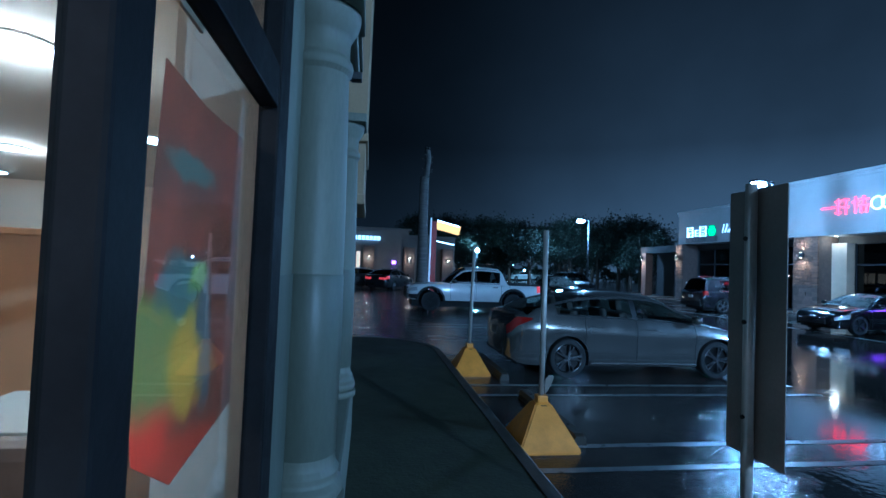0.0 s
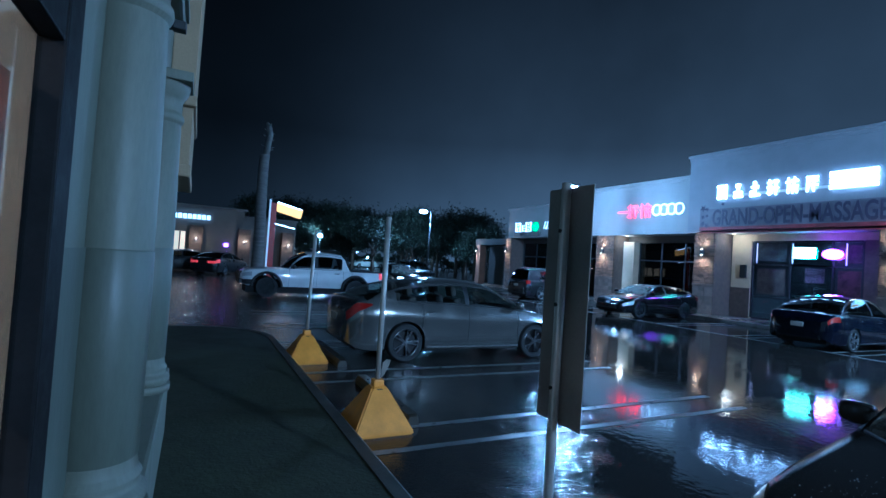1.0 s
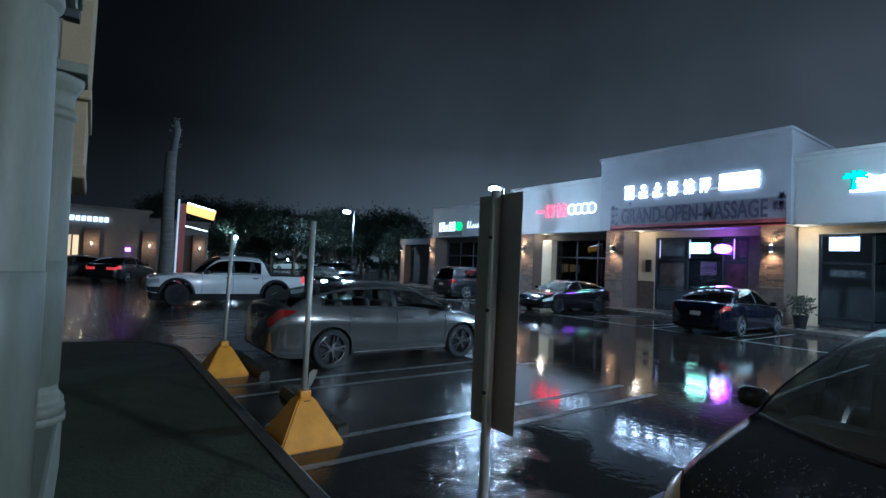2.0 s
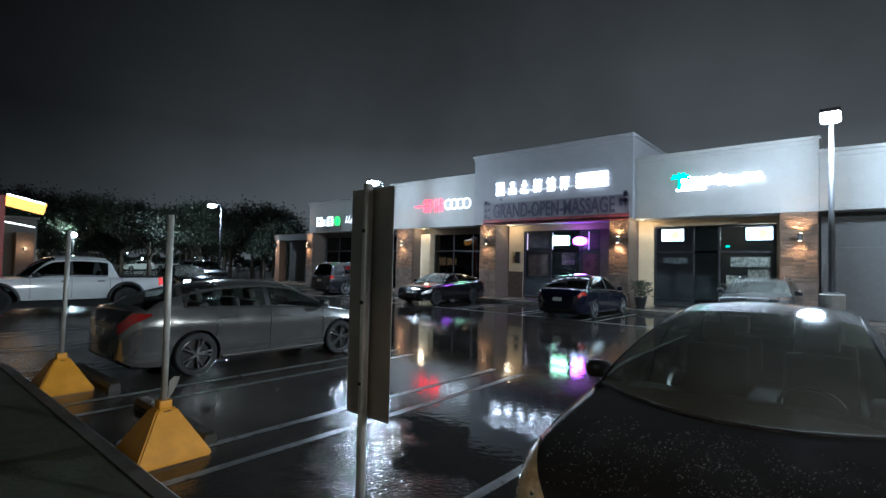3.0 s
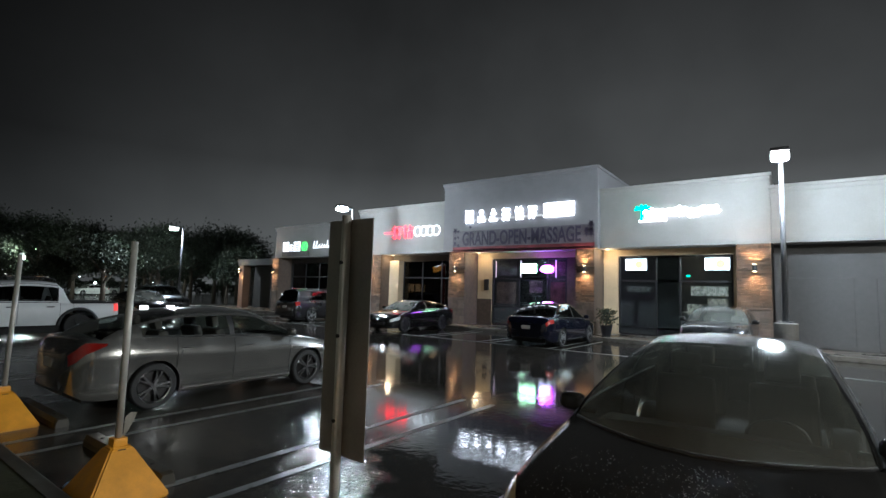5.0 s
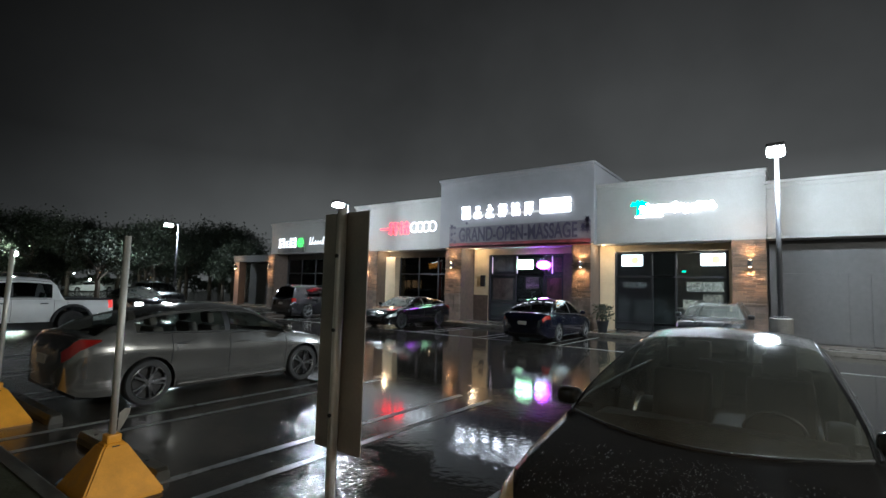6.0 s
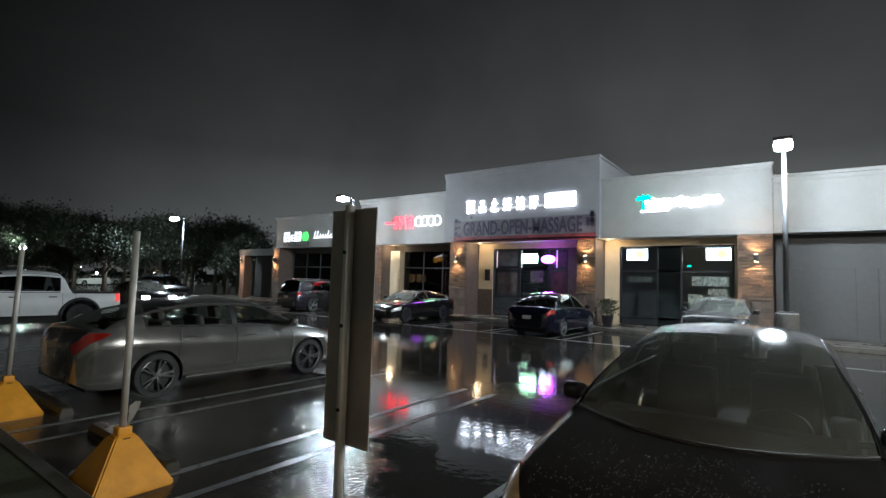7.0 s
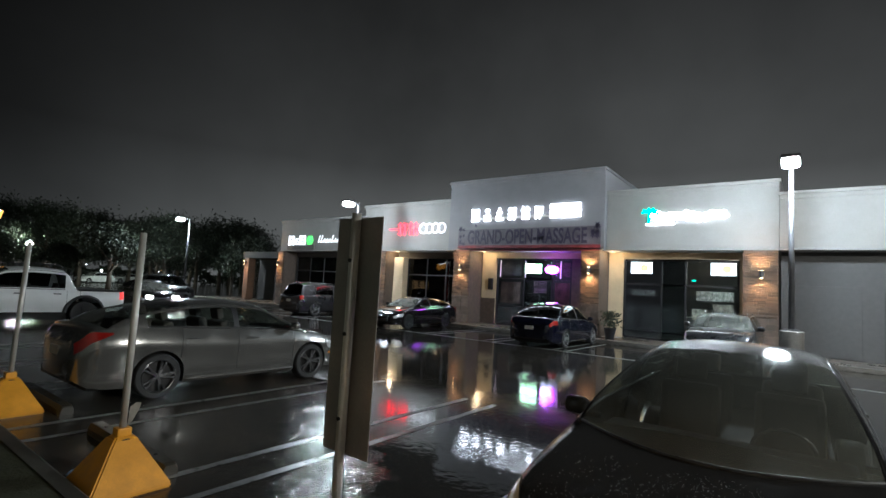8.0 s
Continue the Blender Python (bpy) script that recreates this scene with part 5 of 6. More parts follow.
# white pickup
truck = dict(L=5.35, W=1.86, H=1.80, wb=3.32, fo=0.90, r=0.385, ww=0.25, half=[(-1, 0.93), (-0.97, 0.97), (-0.6, 1.0), (0.75, 1.0), (0.9, 0.95), (0.97, 0.86), (1, 0.8)], yt=0.66,
             belt=[(-1, 1.1), (-0.3, 1.1), (0.2, 1.1), (0.3, 1.1), (0.6, 1.06), (0.85, 1.02), (0.95, 0.96), (1, 0.82)], crown=[(-1, -0.03), (-0.35, -0.03), (0.25, 0.03), (0.6, 0.05), (1, 0.02)],
             xa=1.05, xa1=0.35, xc1=-0.98, xc=-1.32, xb=-0.02, xq=-1.0, sill=0.42, arch=0.13, flare=M_PLASTIC, rim="five", rimmat=M_UNDER, hubmat=M_UNDER, glass=M_DARKGLASS, glass_front=M_DARKGLASS, category="pickup truck",
             seams=(1.0, -0.02, -1.05, -1.4), handles=(0.15, -0.8), handlemat=M_PLASTIC, mirrormat=M_PLASTIC,
             lenses=(("tail_lamp", -2.66, -2.52, 0.55, 0.98, M_TAILLIT, "lit red tail lamp"), ("head_lamp", 2.3, 2.62, 0.6, 0.85, M_LENS), ("front_bumper", 2.3, 2.66, 0.05, 0.38, M_PLASTIC)),
             panels=(("bumper", -1, -0.8, 0.8, 0.5, 0.68, M_PLASTIC), ("tailgate", -1, -0.68, 0.68, 0.72, 1.06, P_WHITE), ("bumper", 1, -0.8, 0.8, 0.48, 0.68, M_PLASTIC), ("grille", 1, -0.6, 0.6, 0.7, 0.92, M_PLASTIC)))
tk, tside, tdeck = make_car("pickup_truck", "white crew-cab pickup with a roof rack and lit tail lamps", (4.42, 19.55, 0), 180, P_WHITE, truck)
for sg in (1, -1):
    part("bed_rail", tube(bmesh.new(), [(-1.35, sg * 0.86, 1.12), (-2.6, sg * 0.84, 1.12)], [0.035, 0.035], 8), M_PLASTIC, tk, "black bed rail")
    part("rack_rail", tube(bmesh.new(), [(0.2, sg * 0.55, 1.80), (0.1, sg * 0.55, 1.88), (-0.85, sg * 0.55, 1.88), (-0.95, sg * 0.55, 1.79)], [0.022] * 4, 8), M_PLASTIC, tk)
for x in (0.0, -0.75):
    part("rack_bar", tube(bmesh.new(), [(x, -0.55, 1.9), (x, 0.55, 1.9)], [0.02, 0.02], 8), M_GALV, tk)
part("bed_cover", box(-2.58, -1.38, -0.78, 0.78, 1.09, 1.125, 0.01), M_PLASTIC, tk, "black bed cover")


# ---------------------------------------------------------------- restaurant beside the walkway
rest = thing("restaurant_building", "stuccoed restaurant with white columns and black window frames", "building", kind="structure")
WX = -0.15
bm = bmesh.new()
add_box(bm, -0.40, WX, -9.0, 1.63, 0.0, 0.93)                       # below the windows
add_box(bm, -0.40, WX, -9.0, 1.63, 3.05, 6.2)
add_box(bm, -0.40, WX, 1.63, 8.0, 0.0, 6.2)
part("wall", bm, M_COLUMN, rest)
part("wall", box(-12.2, -0.40, 7.75, 8.0, 0.0, 6.2), M_STUCCO, rest)
part("wall", box(-12.2, -0.40, -9.0, -8.75, 0.0, 6.2), M_STUCCO, rest)
part("wall", box(-12.45, -12.2, -9.0, 8.0, 0.0, 6.2), M_STUCCO, rest)
part("roof", box(-12.45, -0.15, -9.0, 8.0, 6.2, 6.35), M_DARKWALL, rest)
part("entablature", box(WX + 0.002, 0.10, -9.0, 3.05, 2.93, 3.6, 0.02), M_COLUMN, rest)
bm = bmesh.new()
add_box(bm, WX + 0.002, 0.14, -9.0, 3.08, 3.6, 3.72, 0.03)
add_box(bm, WX + 0.002, 0.12, -9.0, 3.07, 2.99, 3.03, 0.01)
part("cornice", bm, M_COLUMN, rest)
part("projecting_bay", box(WX + 0.002, 0.105, 6.2, 8.0, 2.64, 6.2, 0.01), M_BAY, rest, "tan projecting upper bay")
part("bay_moulding", box(WX + 0.002, 0.125, 6.15, 8.05, 2.50, 2.64, 0.02), M_BAY, rest)
part("bay_moulding", box(WX + 0.002, 0.135, 6.1, 8.05, 3.3, 3.42, 0.02), M_BAY, rest)
part("pilaster", box(WX + 0.002, -0.10, 1.66, 2.5, 0.15, 2.93, 0.006), M_COLUMN, rest)
part("dado", box(-0.099, -0.094, 1.66, 2.5, 0.70, 1.70, 0.001), M_COLUMNLOW, rest, "darker grey lower part of the pilaster")
part("plinth", box(WX + 0.002, 0.12, 1.93, 4.6, 0.15, 0.70, 0.02), M_COLUMN, rest)


def column(y):
    prof = [(0.185, 0.70), (0.185, 0.745), (0.165, 0.75), (0.178, 0.77), (0.178, 0.80), (0.155, 0.82), (0.150, 0.84), (0.158, 0.86), (0.142, 0.885), (0.138, 0.92), (0.139, 1.4), (0.134, 2.0), (0.122, 2.58),
            (0.136, 2.60), (0.140, 2.62), (0.136, 2.64), (0.122, 2.66), (0.122, 2.74), (0.132, 2.76), (0.155, 2.80), (0.165, 2.84), (0.165, 2.86)]
    bm = lathe(bmesh.new(), prof, 40)
    add_box(bm, -0.18, 0.18, -0.18, 0.18, 2.86, 2.928, 0.008)
    t = thing("column", "off-white round column with moulded base and capital against the wall", "column", (-0.035, y, 0), group="restaurant columns", kind="structure")
    sh = part("shaft", bm, M_COLUMN, t, smooth=False)
    low = lathe(bmesh.new(), [(0.1385, 0.93), (0.141, 0.935), (0.142, 1.4), (0.1395, 1.695), (0.1365, 1.70)], 40, caps=False)
    lo = part("low_shaft_band", low, M_COLUMNLOW, t, "darker grey lower part of the shaft")
    for o in (sh, lo):
        for f in o.data.polygons:
            f.use_smooth = abs(f.normal.z) < 0.5
    return t


column(2.11)
column(3.9)
hook = thing("wall_hook", "small dark bracket on the column capital", "bracket", (0.10, 2.42, 2.70))
part("arm", beam(bmesh.new(), (-0.1, 0, 0), (0.03, 0, 0.01), 0.02, 0.03), M_PLASTIC, hook)
part("plate", box(-0.02, 0.035, -0.03, 0.03, -0.01, 0.03, 0.006), M_PLASTIC, hook)

# windows: black frames
w = thing("window_5", "black-framed restaurant window with a lit room behind", "window", kind="structure")
for y0, y1 in ((1.47, 1.63), (0.50, 0.60), (-1.1, -0.98), (-2.6, -2.48), (-4.1, -3.98), (-5.6, -5.48)):
    part("mullion", box(-0.150, -0.085, y0, y1, 0.93, 3.05, 0.008), M_BLACKFRAME, w)
ys = [(-0.98, 0.50), (0.60, 1.47), (-2.48, -1.1), (-3.98, -2.6), (-5.48, -4.1)]
for a, b in ys:
    for z0, z1 in ((0.93, 1.03), (2.23, 2.36), (2.97, 3.05)):
        part("rail", box(-0.150, -0.09, a, b, z0, z1, 0.006), M_BLACKFRAME, w)
    for z0, z1 in ((1.03, 2.23), (2.36, 2.97)):
        g = part("pane", box(-0.140, -0.136, a, b, z0, z1), M_GLASS, w)
        g.visible_shadow = False
    part("window_sill", box(-0.62, -0.155, a + 0.01, b - 0.01, 0.93, 0.985, 0.008), M_TRIM, w)
part("blind", box(-0.30, -0.29, -1.0, 1.38, 2.40, 3.0), surface("beige_blind", (0.62, 0.46, 0.30), 0.8, vary=0.1, stretch=(1, 1, 12)), w, "beige roller blind")
part("wall", box(-0.40, WX, -9.0, -5.6, 0.93, 3.05), M_COLUMN, rest)

M_INWALL = surface("room_wall_paint", (0.72, 0.58, 0.44), 0.8, vary=0.08, bump=0.05)
M_INCEIL = surface("room_ceiling", (0.78, 0.72, 0.62), 0.9, vary=0.06, bump=0.1)
M_INFLOOR = surface("room_floor_tiles", (0.24, 0.15, 0.09), 0.4, vary=0.3, scale=2)
M_WOOD = surface("orange_wood", (0.52, 0.25, 0.08), 0.45, vary=0.25, scale=3, stretch=(1, 1, 0.15))
M_BOOTH = surface("brown_booth_vinyl", (0.16, 0.085, 0.045), 0.5, vary=0.35, scale=5)
part("reveal", box(-0.40, -0.155, 1.612, 1.628, 0.93, 3.05), M_INWALL, w, "beige plastered window reveal")
ro = thing("dining_room", "warm lit dining room behind the glass", "room", kind="structure")
part("room_wall", box(-12.1, -0.41, 7.6, 7.74, 0.15, 2.75), M_INWALL, ro)
part("room_wall", box(-12.15, -12.05, -8.7, 7.6, 0.15, 2.75), M_INWALL, ro)
part("room_wall", box(-12.05, -0.41, -8.74, -8.6, 0.15, 2.75), M_INWALL, ro)
part("room_wall", box(-0.46, -0.405, 1.63, 7.6, 0.15, 2.75), M_INWALL, ro)
setting("floor", box(-12.1, -0.41, -8.7, 7.7, 0.05, 0.15), M_INFLOOR, "brown tiled dining room floor", "floor")
setting("ceiling", box(-12.1, -0.41, -8.7, 7.7, 2.75, 2.85), M_INCEIL, "pale warm dining room ceiling", "ceiling")


def ceiling_lamp(x, y, lit):
    t = thing("ceiling_lamp", "round warm recessed ceiling lamp, lit", "ceiling lamp", (x, y, 2.75), group="ceiling lamps")
    part("trim_ring", lathe(bmesh.new(), [(0.17, -0.012), (0.17, 0.0)], 24), M_TRIM, t)
    part("lens", lathe(bmesh.new(), [(0.14, -0.02), (0.14, -0.0125)], 24), M_CEILLIGHT, t)
    if lit:
        point_lamp("ceiling_light", (x, y, 2.62), 24, (1.0, 0.60, 0.34), 0.12)


for x, y, lit in ((-1.5, 2.5, True), (-1.65, 4.4, False), (-3.3, 5.2, True), (-3.3, 2.5, False), (-4.6, 6.9, False), (-5.2, 4.9, True), (-1.5, -0.4, True), (-3.3, -0.4, False), (-1.5, -3.2, True), (-5.2, 2.2, False)):
    ceiling_lamp(x, y, lit)

dr = thing("wooden_partition", "orange varnished wooden partition panel in the dining room", "partition", (-3.55, 5.2, 0.15), 25)
part("panel", box(-0.9, 0.9, -0.03, 0.03, 0.08, 1.75, 0.01), M_WOOD, dr)
part("top_rail", box(-0.94, 0.94, -0.05, 0.05, 1.75, 1.82, 0.01), M_WOOD, dr)
part("foot", box(-0.92, 0.92, -0.06, 0.06, 0.0, 0.08, 0.01), M_WOOD, dr)
part("side_panel", box(0.94, 1.25, -0.04, 0.04, 0.0, 1.35, 0.01), M_BOOTH, dr)
tb = thing("dining_table", "white-topped dining table beside the restaurant window", "table", (-1.25, 2.85, 0.15))
part("tabletop", box(-0.62, 0.62, -0.38, 0.38, 0.71, 0.75, 0.012), M_TRIM, tb)
part("leg", lathe(bmesh.new(), [(0.04, 0.03), (0.04, 0.71)], 14), M_BLACKFRAME, tb)
part("foot", lathe(bmesh.new(), [(0.26, 0.0), (0.25, 0.02), (0.06, 0.03)], 20), M_BLACKFRAME, tb)
bo = thing("booth_bench", "brown upholstered booth bench by the window", "bench", (-1.2, 1.85, 0.15))
part("seat", box(-0.6, 0.6, -0.05, 0.45, 0.0, 0.45, 0.04), M_BOOTH, bo)
part("backrest", box(-0.6, 0.6, -0.2, -0.06, 0.0, 0.98, 0.05), M_BOOTH, bo)

# window poster, made of plain colour shapes
pt = thing("window_poster", "large dull red poster with coloured shapes hung inside the window", "poster", (-0.185, 0, 0))


def flat_shape(name, pts2, mat, depth, parent, label=""):
    bm = bmesh.new()
    f = [bm.verts.new((depth, y, z)) for y, z in pts2]
    b = [bm.verts.new((depth - 0.0015, y, z)) for y, z in pts2]
    bm.faces.new(f)
    bm.faces.new(b[::-1])
    for i in range(len(pts2)):
        j = (i + 1) % len(pts2)
        bm.faces.new((f[i], b[i], b[j], f[j]))
    return part(name, bm, mat, parent, label)


def poster_print():
    """Soft-edged colour fields printed on thin translucent vinyl."""
    m, n, l, p = node_mat("poster_print_vinyl")
    tc, noise, warp = n.new("ShaderNodeTexCoord"), n.new("ShaderNodeTexNoise"), n.new("ShaderNodeVectorMath")
    noise.inputs["Scale"].default_value, noise.inputs["Detail"].default_value = 7.0, 4.0
    l.new(tc.outputs["Object"], noise.inputs["Vector"])
    warp.operation = "MULTIPLY_ADD"
    warp.inputs[1].default_value = (0.14, 0.14, 0.14)
    l.new(noise.outputs["Color"], warp.inputs[0])
    l.new(tc.outputs["Object"], warp.inputs[2])
    fields = [((0.77, 1.38), (0.24, 0.20), (0.282, 0.105, 0.084)), ((1.0, 1.27), (0.34, 0.09), (0.229, 0.105, 0.084)),
              ((0.80, 1.62), (0.18, 0.09), (0.183, 0.214, 0.113)), ((0.98, 1.56), (0.20, 0.14), (0.190, 0.221, 0.133)),
              ((1.04, 1.69), (0.15, 0.07), (0.130, 0.175, 0.199)), ((1.19, 1.55), (0.06, 0.17), (0.130, 0.155, 0.186)),
              ((1.07, 1.50), (0.11, 0.11), (0.276, 0.254, 0.094)), ((1.14, 1.70), (0.07, 0.045), (0.190, 0.254, 0.140)), ((1.05, 1.94), (0.15, 0.04), (0.130, 0.168, 0.179))]
    col = ramp(n, l, noise.outputs["Fac"], (0.125, 0.102, 0.090), (0.190, 0.122, 0.107))
    for (cy, cz), (ry, rz), c in fields:
        off, ln, mx = n.new("ShaderNodeVectorMath"), n.new("ShaderNodeVectorMath"), n.new("ShaderNodeMixRGB")
        off.operation, ln.operation = "MULTIPLY_ADD", "LENGTH"
        off.inputs[1].default_value = (0.0, 1 / ry, 1 / rz)
        off.inputs[2].default_value = (0.0, -(cy + 0.07) / ry, -(cz + 0.07) / rz)
        l.new(warp.outputs[0], off.inputs[0])
        l.new(off.outputs[0], ln.inputs[0])
        l.new(value_map(n, l, ln.outputs["Value"], 1.0, 0.0, 0.75, 1.15), mx.inputs[0])
        l.new(col, mx.inputs[1])
        mx.inputs[2].default_value = (*c, 1)
        col = mx.outputs[0]
    l.new(col, p.inputs["Base Color"])
    p.inputs["Roughness"].default_value = 0.5
    gain, tr, mix = n.new("ShaderNodeMixRGB"), n.new("ShaderNodeBsdfTranslucent"), n.new("ShaderNodeMixShader")
    gain.blend_type, gain.inputs[0].default_value, gain.inputs[2].default_value = "MULTIPLY", 1.0, (3.7, 3.5, 3.3, 1)
    l.new(col, gain.inputs[1])
    l.new(gain.outputs[0], tr.inputs[0])
    mix.inputs[0].default_value = 0.85
    l.new(p.outputs[0], mix.inputs[1])
    l.new(tr.outputs[0], mix.inputs[2])
    l.new(mix.outputs[0], n["Material Output"].inputs[0])
    return m


flat_shape("sheet", [(0.885, 2.13), (1.12, 2.11), (1.445, 2.12), (1.46, 1.32), (1.02, 1.27), (0.84, 1.38), (0.82, 1.47), (0.81, 1.61), (0.85, 1.69), (0.86, 1.86)], poster_print(), 0.0, pt)

# unseen lot lamp added behind the walker, overbright to light the near cars
ADDED_BACK_POST = (9.6, -15.0, 6.1)
lamp_post(ADDED_BACK_POST, 0.8, "lit tall parking lot lamp on a concrete pedestal")
point_lamp("parking_light", (ADDED_BACK_POST[0] - 0.72, ADDED_BACK_POST[1], 5.72), 2300, (1.0, 0.93, 0.82), 0.2)


# ---------------------------------------------------------------- far restaurant and its signs
fb = thing("far_building", "pale low restaurant with warm wall lamps across the lot", "building", kind="structure")
part("wall", box(-14, 3.4, 40.0, 52, 0, 4.55, 0.02), M_FARWALL, fb)
part("wall", box(3.4, 7.4, 40.6, 52, 0, 4.1, 0.02), M_FARWALL, fb)
part("roof", box(-14.2, 3.6, 39.85, 52.2, 4.55, 4.72, 0.02), M_FARWALL, fb)
part("roof", box(3.3, 7.5, 40.45, 52.2, 4.1, 4.25, 0.02), M_FARWALL, fb)
M_WARMWIN = glow("warm_far_window", (1.0, 0.62, 0.30), 0.3)
for x0, x1 in ((-3.2, -1.5), (-5.4, -3.6), (-1.2, -0.5)):
    wn_ = part("window", box(x0, x1, 39.94, 39.995, 0.9, 2.7, 0.01), M_WARMWIN, fb, "warm lit window")
    part("frame", box((x0 + x1) / 2 - 0.04, (x0 + x1) / 2 + 0.04, 39.9, 39.938, 0.9, 2.7), M_ALU, wn_)
    part("sill", box(x0 - 0.05, x1 + 0.05, 39.86, 39.938, 0.82, 0.9), M_TRIM, wn_)
for x in (0.2, 3.5, 6.7):
    part("pilaster", box(x - 0.45, x + 0.45, 39.8, 39.94 if x < 3.4 else 40.58, 0, 3.2, 0.02), M_WAINSCOT, fb)
    s = thing("wall_sconce", "lit up-and-down wall lamp on a far pilaster", "wall lamp", (x, 39.7, 2.15), group="far wall lamps")
    part("shade", box(-0.09, 0.09, -0.07, 0.09, -0.12, 0.12, 0.02), M_ALU, s)
    part("lens", box(-0.07, 0.07, -0.06, 0.06, 0.122, 0.13), M_SCONCEGLOW, s)
    point_lamp("sconce_light", (x, 39.45, 2.15), 10, WARM, 0.05)
fs = thing("lit_sign", "white lit lettering on the far restaurant", "sign")
for k in range(8):
    part("character", box(-1.35 + 0.31 * k, -1.35 + 0.31 * k + 0.23, 39.78, 39.84, 3.66, 3.98, 0.01), M_SIGNDIM, fs)

ds = thing("pylon_sign", "red and white pylon with a lit yellow sign box", "sign", (4.2, 30.0, 0), 0)
part("post", box(-0.2, 0.12, -0.15, 0.15, 0, 4.55, 0.01), M_RED, ds, "red painted post")
part("edge_strip", box(-0.265, -0.205, -0.16, 0.16, 0, 4.75, 0.005), M_EDGELIGHT, ds, "lit white post edge")
bm = bmesh.new()
m = pose(0.16, 0, 4.5, 0, 13, 0)
add_box(bm, 0, 1.5, -0.14, 0.14, -0.42, 0.12, 0.02, m)
part("sign_box", bm, M_YELLOWSIGN, ds, "lit yellow sign box")
bm = bmesh.new()
add_box(bm, 0.0, 1.4, -0.143, 0.143, 0.06, 0.125, 0.01, m)
part("light_band", bm, M_WHITELINE, ds)
part("light_strip", beam(bmesh.new(), (0.1, 0, 3.32), (1.25, 0, 3.12), 0.05, 0.035), M_WHITELINE, ds)


# ---------------------------------------------------------------- far cars
far_spec = dict(dark)
far_spec.update(group="far parked cars")
make_car("sedan", "dark car with tail lamps on before the far restaurant", (1.8, 34.5, 0), 62, P_DARK, dict(far_spec, lenses=(("tail_lamp", -2.33, -1.98, 0.70, 0.95, M_TAILLIT), ("head_lamp", 1.8, 2.28, 0.58, 0.82, M_LENS)), panels=(("tail_lamp", -1, -0.7, -0.3, 0.72, 0.86, M_TAILLIT), ("tail_lamp", -1, 0.3, 0.7, 0.72, 0.86, M_TAILLIT))))
make_car("sedan", "pale car parked before the far restaurant", (-0.6, 36.2, 0), 180, P_GREY, far_spec)
make_car("sedan", "white car parked across the street", (24.6, 76.0, 0), 200, P_WHITE, far_spec)
make_car("sedan", "white car parked across the street", (31.0, 83.0, 0), 190, P_WHITE, far_spec)
make_car("sedan", "black car facing the lot with its headlamps on", (11.2, 26.9, 0), -97, P_BLACK, dict(far_spec, panels=(("head_lamp", 1, -0.72, -0.42, 0.60, 0.74, M_HEADLIT), ("head_lamp", 1, 0.42, 0.72, 0.60, 0.74, M_HEADLIT), ("grille", 1, -0.38, 0.38, 0.5, 0.66, M_PLASTIC))))
make_car("suv", "dark SUV parked in the middle of the lot", (15.2, 34.0, 0), -90, P_DARK, dict(suv, group="far parked cars"))
vs_ = panel_sign("window_light_sign", "small violet light on the far restaurant", 0, 0, 0.3, 0.24, glow("far_violet_light", (0.6, 0.15, 1.0), 3.0), 0)
vs_.matrix_basis = pose(2.25, 39.9, 1.9, 0, 0, 90)

# small far lamps
for x, y, z in ((12.6, 55.0, 3.45), (27.5, 69.0, 4.3)):
    t = thing("lamp_post", "distant lit lamp post among trees", "street lamp", (x, y, 0), group="distant lamps")
    part("pole", lathe(bmesh.new(), [(0.07, 0), (0.05, z)], 10), M_POST, t)
    bm = bmesh.new()
    bmesh.ops.create_icosphere(bm, subdivisions=2, radius=0.24)
    bmesh.ops.transform(bm, verts=bm.verts, matrix=pose(0, 0, z + 0.3) @ Matrix.Diagonal((1, 1, 0.9, 1)))
    part("globe", bm, M_LAMPSMALL, t, smooth=True)
    part("cap", lathe(bmesh.new(), [(0.2, z + 0.6), (0.05, z + 0.72)], 12), M_POST, t)
    point_lamp("distant_light", (x, y - 0.6, z + 0.3), 260, (0.95, 1.0, 0.82), 0.2)
rn = random.Random(33)
for k in range(12):
    x, y = rn.uniform(20, 62), rn.uniform(85, 120)
    z = rn.uniform(0.8, 4.5)
    t = thing("distant_lamp", "tiny distant street light", "street lamp", (x, y, 0), group="tiny distant lights")
    part("pole", lathe(bmesh.new(), [(0.06, 0), (0.05, z)], 8), M_POST, t)
    bm = bmesh.new()
    bmesh.ops.create_icosphere(bm, subdivisions=1, radius=0.16)
    bmesh.ops.translate(bm, verts=bm.verts, vec=(0, 0, z + 0.12))
    part("globe", bm, rn.choice((M_LAMPSMALL, M_SIGNW, M_YELLOWSIGN)), t)


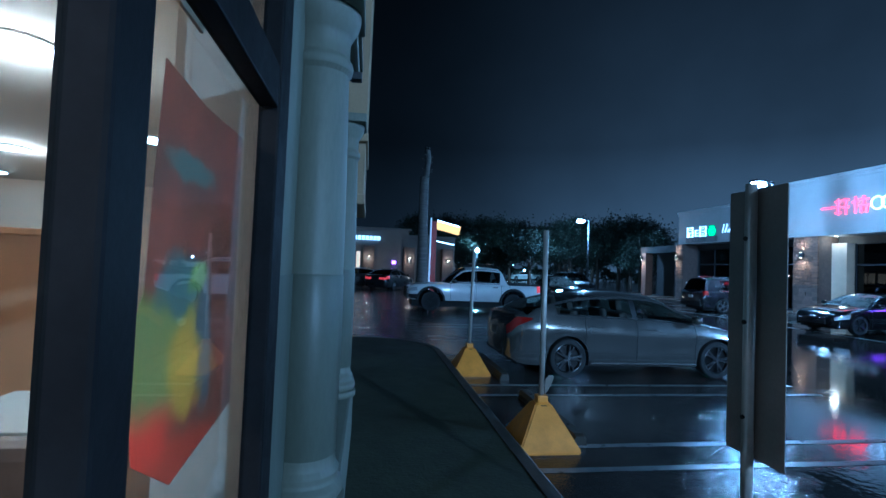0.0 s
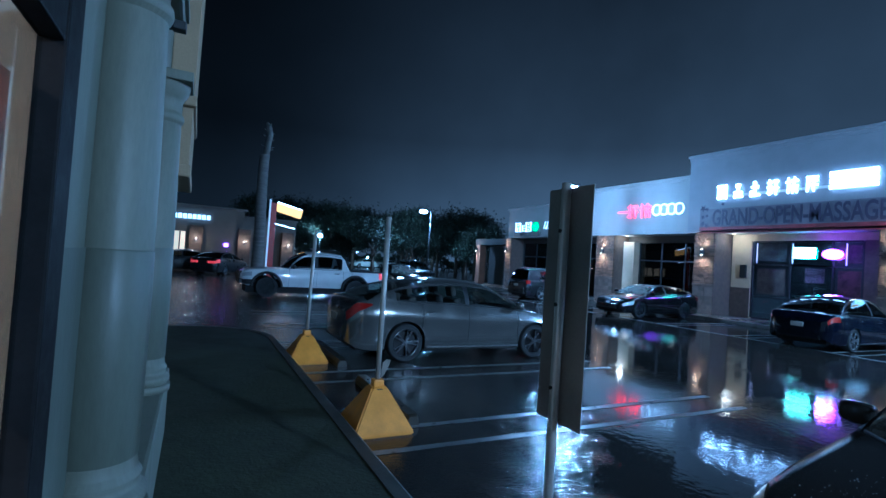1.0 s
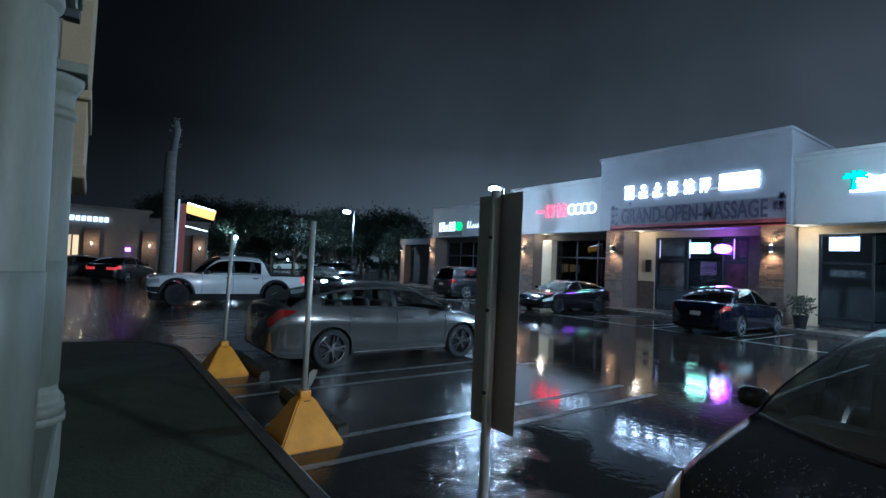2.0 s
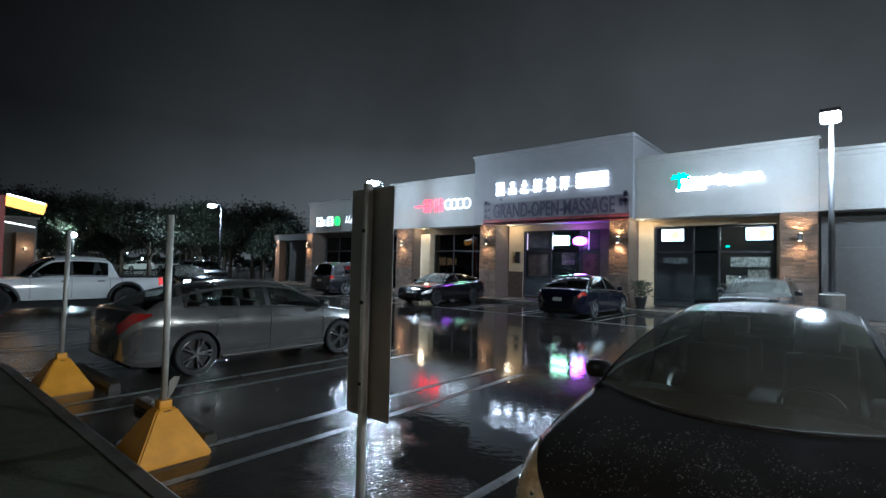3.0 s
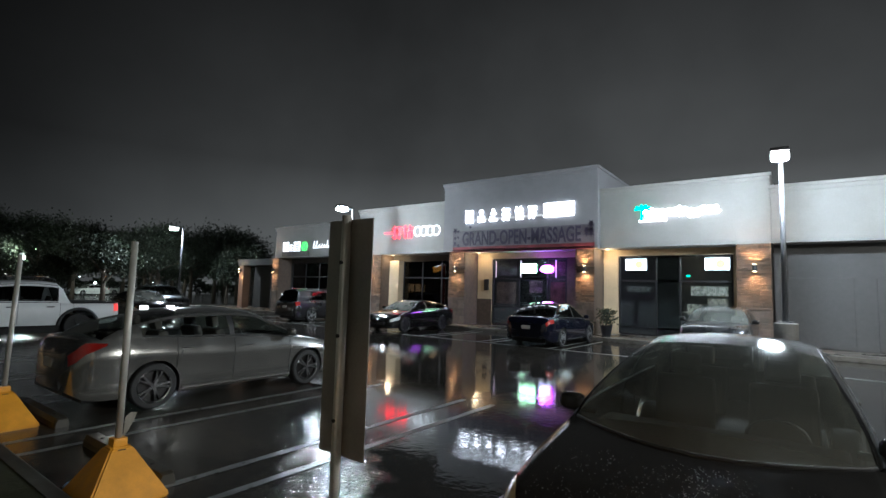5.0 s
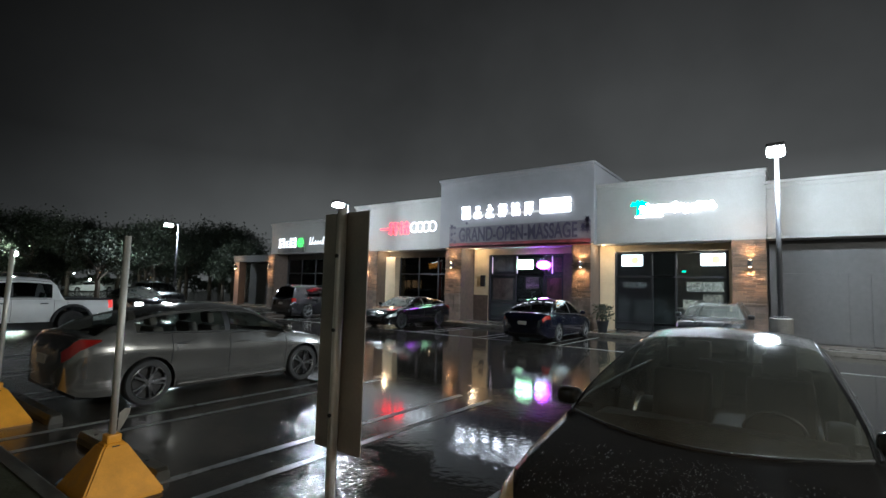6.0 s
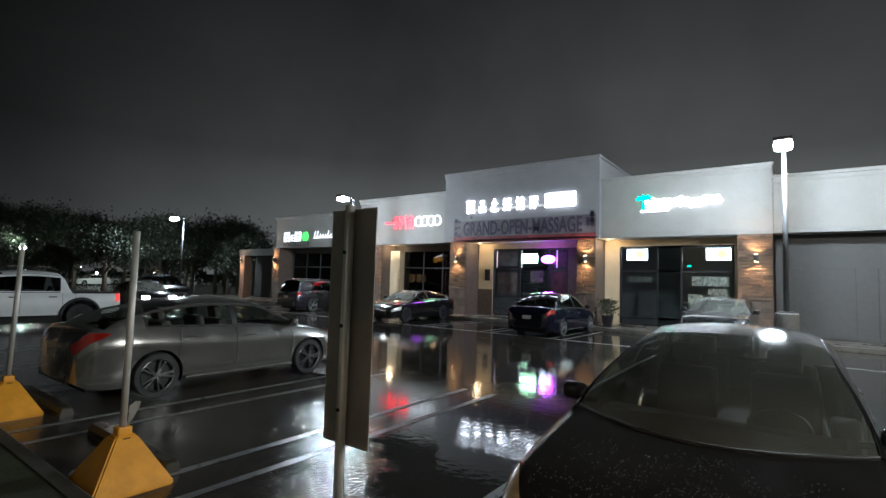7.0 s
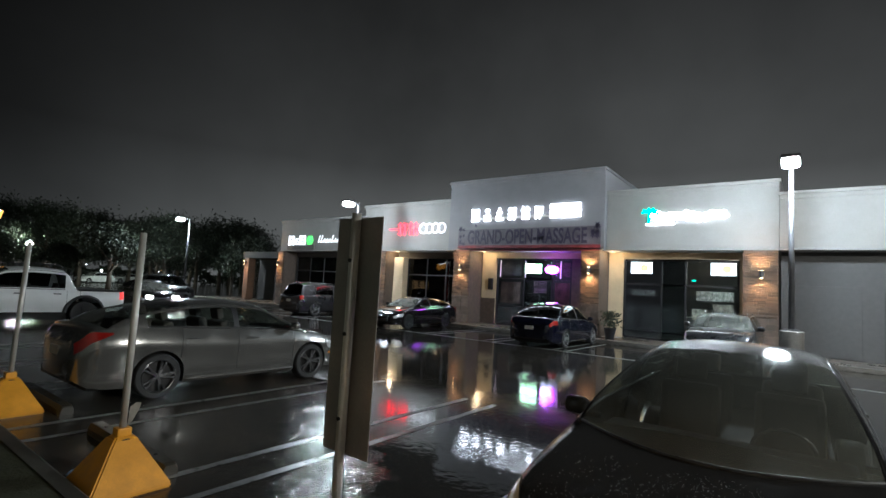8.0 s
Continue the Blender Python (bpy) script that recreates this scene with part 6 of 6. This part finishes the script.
# ---------------------------------------------------------------- trees
def make_tree(label, at, height, spread, seed, leaves=9000):
    rnd = random.Random(seed)
    t = thing("tree", label, "tree", (at[0], at[1], 0), group="background trees")
    bm = bmesh.new()
    tube(bm, [(0, 0, 0), (0.05, 0.03, height * 0.2), (0.0, 0.08, height * 0.42), (0.1, 0.05, height * 0.7)], [0.2, 0.16, 0.13, 0.05], 10)
    tips = []
    for k in range(9):
        a = rnd.uniform(0, 6.28)
        z0 = height * rnd.uniform(0.28, 0.6)
        r = spread * rnd.uniform(0.45, 0.85)
        tip = (r * math.cos(a), r * math.sin(a), z0 + height * rnd.uniform(0.1, 0.34))
        tube(bm, [(0, 0.05, z0), (tip[0] * 0.5, tip[1] * 0.5, z0 + (tip[2] - z0) * 0.65), tip], [0.07, 0.045, 0.015], 6)
        tips.append(Vector(tip))
        tips.append(Vector((tip[0] * 0.55, tip[1] * 0.55, tip[2] + height * 0.08)))
    tips.append(Vector((0, 0, height * 0.85)))
    part("trunk", bm, M_BARK, t, smooth=True)
    verts, faces = [], []
    for k in range(leaves):
        c = rnd.choice(tips)
        d = Vector((rnd.gauss(0, 1), rnd.gauss(0, 1), rnd.gauss(0, 0.7)))
        c = c + d * spread * 0.17
        u = Vector((rnd.gauss(0, 1), rnd.gauss(0, 1), rnd.gauss(0, 1))).normalized()
        v = u.cross(Vector((rnd.gauss(0, 1), rnd.gauss(0, 1), rnd.gauss(0, 1)))).normalized()
        s = rnd.uniform(0.07, 0.15)
        b = len(verts)
        verts += [c - u * s, c + v * s * 0.5, c + u * s, c - v * s * 0.5]
        faces.append((b, b + 1, b + 2, b + 3))
    me = bpy.data.meshes.new("crown")
    me.from_pydata([tuple(v) for v in verts], [], faces)
    me.materials.append(M_LEAF)
    cr = new("crown", me)
    cr.parent = t
    tagged(cr, kind="stuff")
    return t


trees = [make_tree("dark leafy street tree at the edge of the lot", (14.2, 41.0), 5.6, 2.4, 1), make_tree("dark leafy street tree at the edge of the lot", (10.4, 58.0), 6.5, 3.2, 2), make_tree("dark leafy street tree at the edge of the lot", (21.0, 48.0), 6.8, 3.4, 3)]
for k, (x, y, s) in enumerate(((18.6, 62, 1.1), (24, 58, 1.2), (29, 66, 1.3), (25.5, 44, 0.9), (35, 72, 1.4), (7.5, 66, 1.2), (14, 72, 1.3), (20, 78, 1.3), (42, 70, 1.4), (12.5, 47, 0.75), (30, 80, 1.5), (24.5, 38.5, 0.75), (5.0, 62, 1.1), (10.0, 70, 1.2), (17, 68, 1.3), (22, 52, 1.0), (27, 54, 1.1), (33, 60, 1.3), (38, 82, 1.6), (26, 88, 1.7), (16, 88, 1.6), (9.0, 52, 0.9), (48, 84, 1.7))):
    c = copy_thing(trees[k % 3], pose(x, y, 0, 0, 0, 67 * k) @ Matrix.Scale(s, 4))
    c.matrix_basis = pose(x, y, 0, 0, 0, 67 * k) @ Matrix.Scale(s, 4)

# leaf band added beyond the trees to cover the bright horizon sky
rn = random.Random(77)
verts, faces = [], []
for k in range(15000):
    x = rn.uniform(-15, 95)
    c = Vector((x, 104 - 0.25 * max(0, x - 30) + rn.gauss(0, 1.0), (3.2 + 1.4 * math.sin(x * 0.31) + 0.8 * math.sin(x * 0.93)) * rn.random() ** 0.6))
    u = Vector((rn.gauss(0, 1), rn.gauss(0, 1), rn.gauss(0, 1))).normalized() * rn.uniform(0.2, 0.42)
    v = u.cross(Vector((rn.gauss(0, 1), rn.gauss(0, 1), rn.gauss(0, 1)))).normalized() * 0.22
    b = len(verts)
    verts += [c - u, c + v, c + u, c - v]
    faces.append((b, b + 1, b + 2, b + 3))
me = bpy.data.meshes.new("horizon_leaf_band")
me.from_pydata([tuple(v) for v in verts], [], faces)
me.materials.append(M_LEAF)
tagged(new("horizon_leaf_band", me), "dark leaf band added behind the street trees to hide the bright horizon", "hedge", kind="stuff")

pm = thing("palm_trunk", "tall bare grey palm trunk with a broken bent top", "palm trunk", (2.95, 25.2, 0))
bm = bmesh.new()
pts, rad = [], []
for k in range(33):
    z = 6.4 * k / 32
    pts.append((0.03 * math.sin(z * 0.9), 0.0, z))
    rad.append((0.30 - 0.012 * z) * (1 + 0.035 * (k % 2)))
tube(bm, pts, rad, 14)
part("trunk", bm, M_PALM, pm, smooth=True)
bm = bmesh.new()
tube(bm, [(0.06, 0, 6.3), (0.1, 0, 6.9), (0.16, 0, 7.4), (0.1, 0, 7.8), (-0.02, 0, 8.0)], [0.15, 0.14, 0.15, 0.13, 0.06], 10)
part("top", bm, M_PALM, pm, "thin bent top of the trunk", smooth=True)
rn = random.Random(5)
for k in range(9):
    a, z = rn.uniform(0, 6.28), rn.uniform(6.4, 7.9)
    bm = beam(bmesh.new(), (0.08, 0, z), (0.08 + 0.3 * math.cos(a), 0.3 * math.sin(a), z + 0.12), 0.05, 0.02)
    part("leaf_stub", bm, M_PALM, pm)
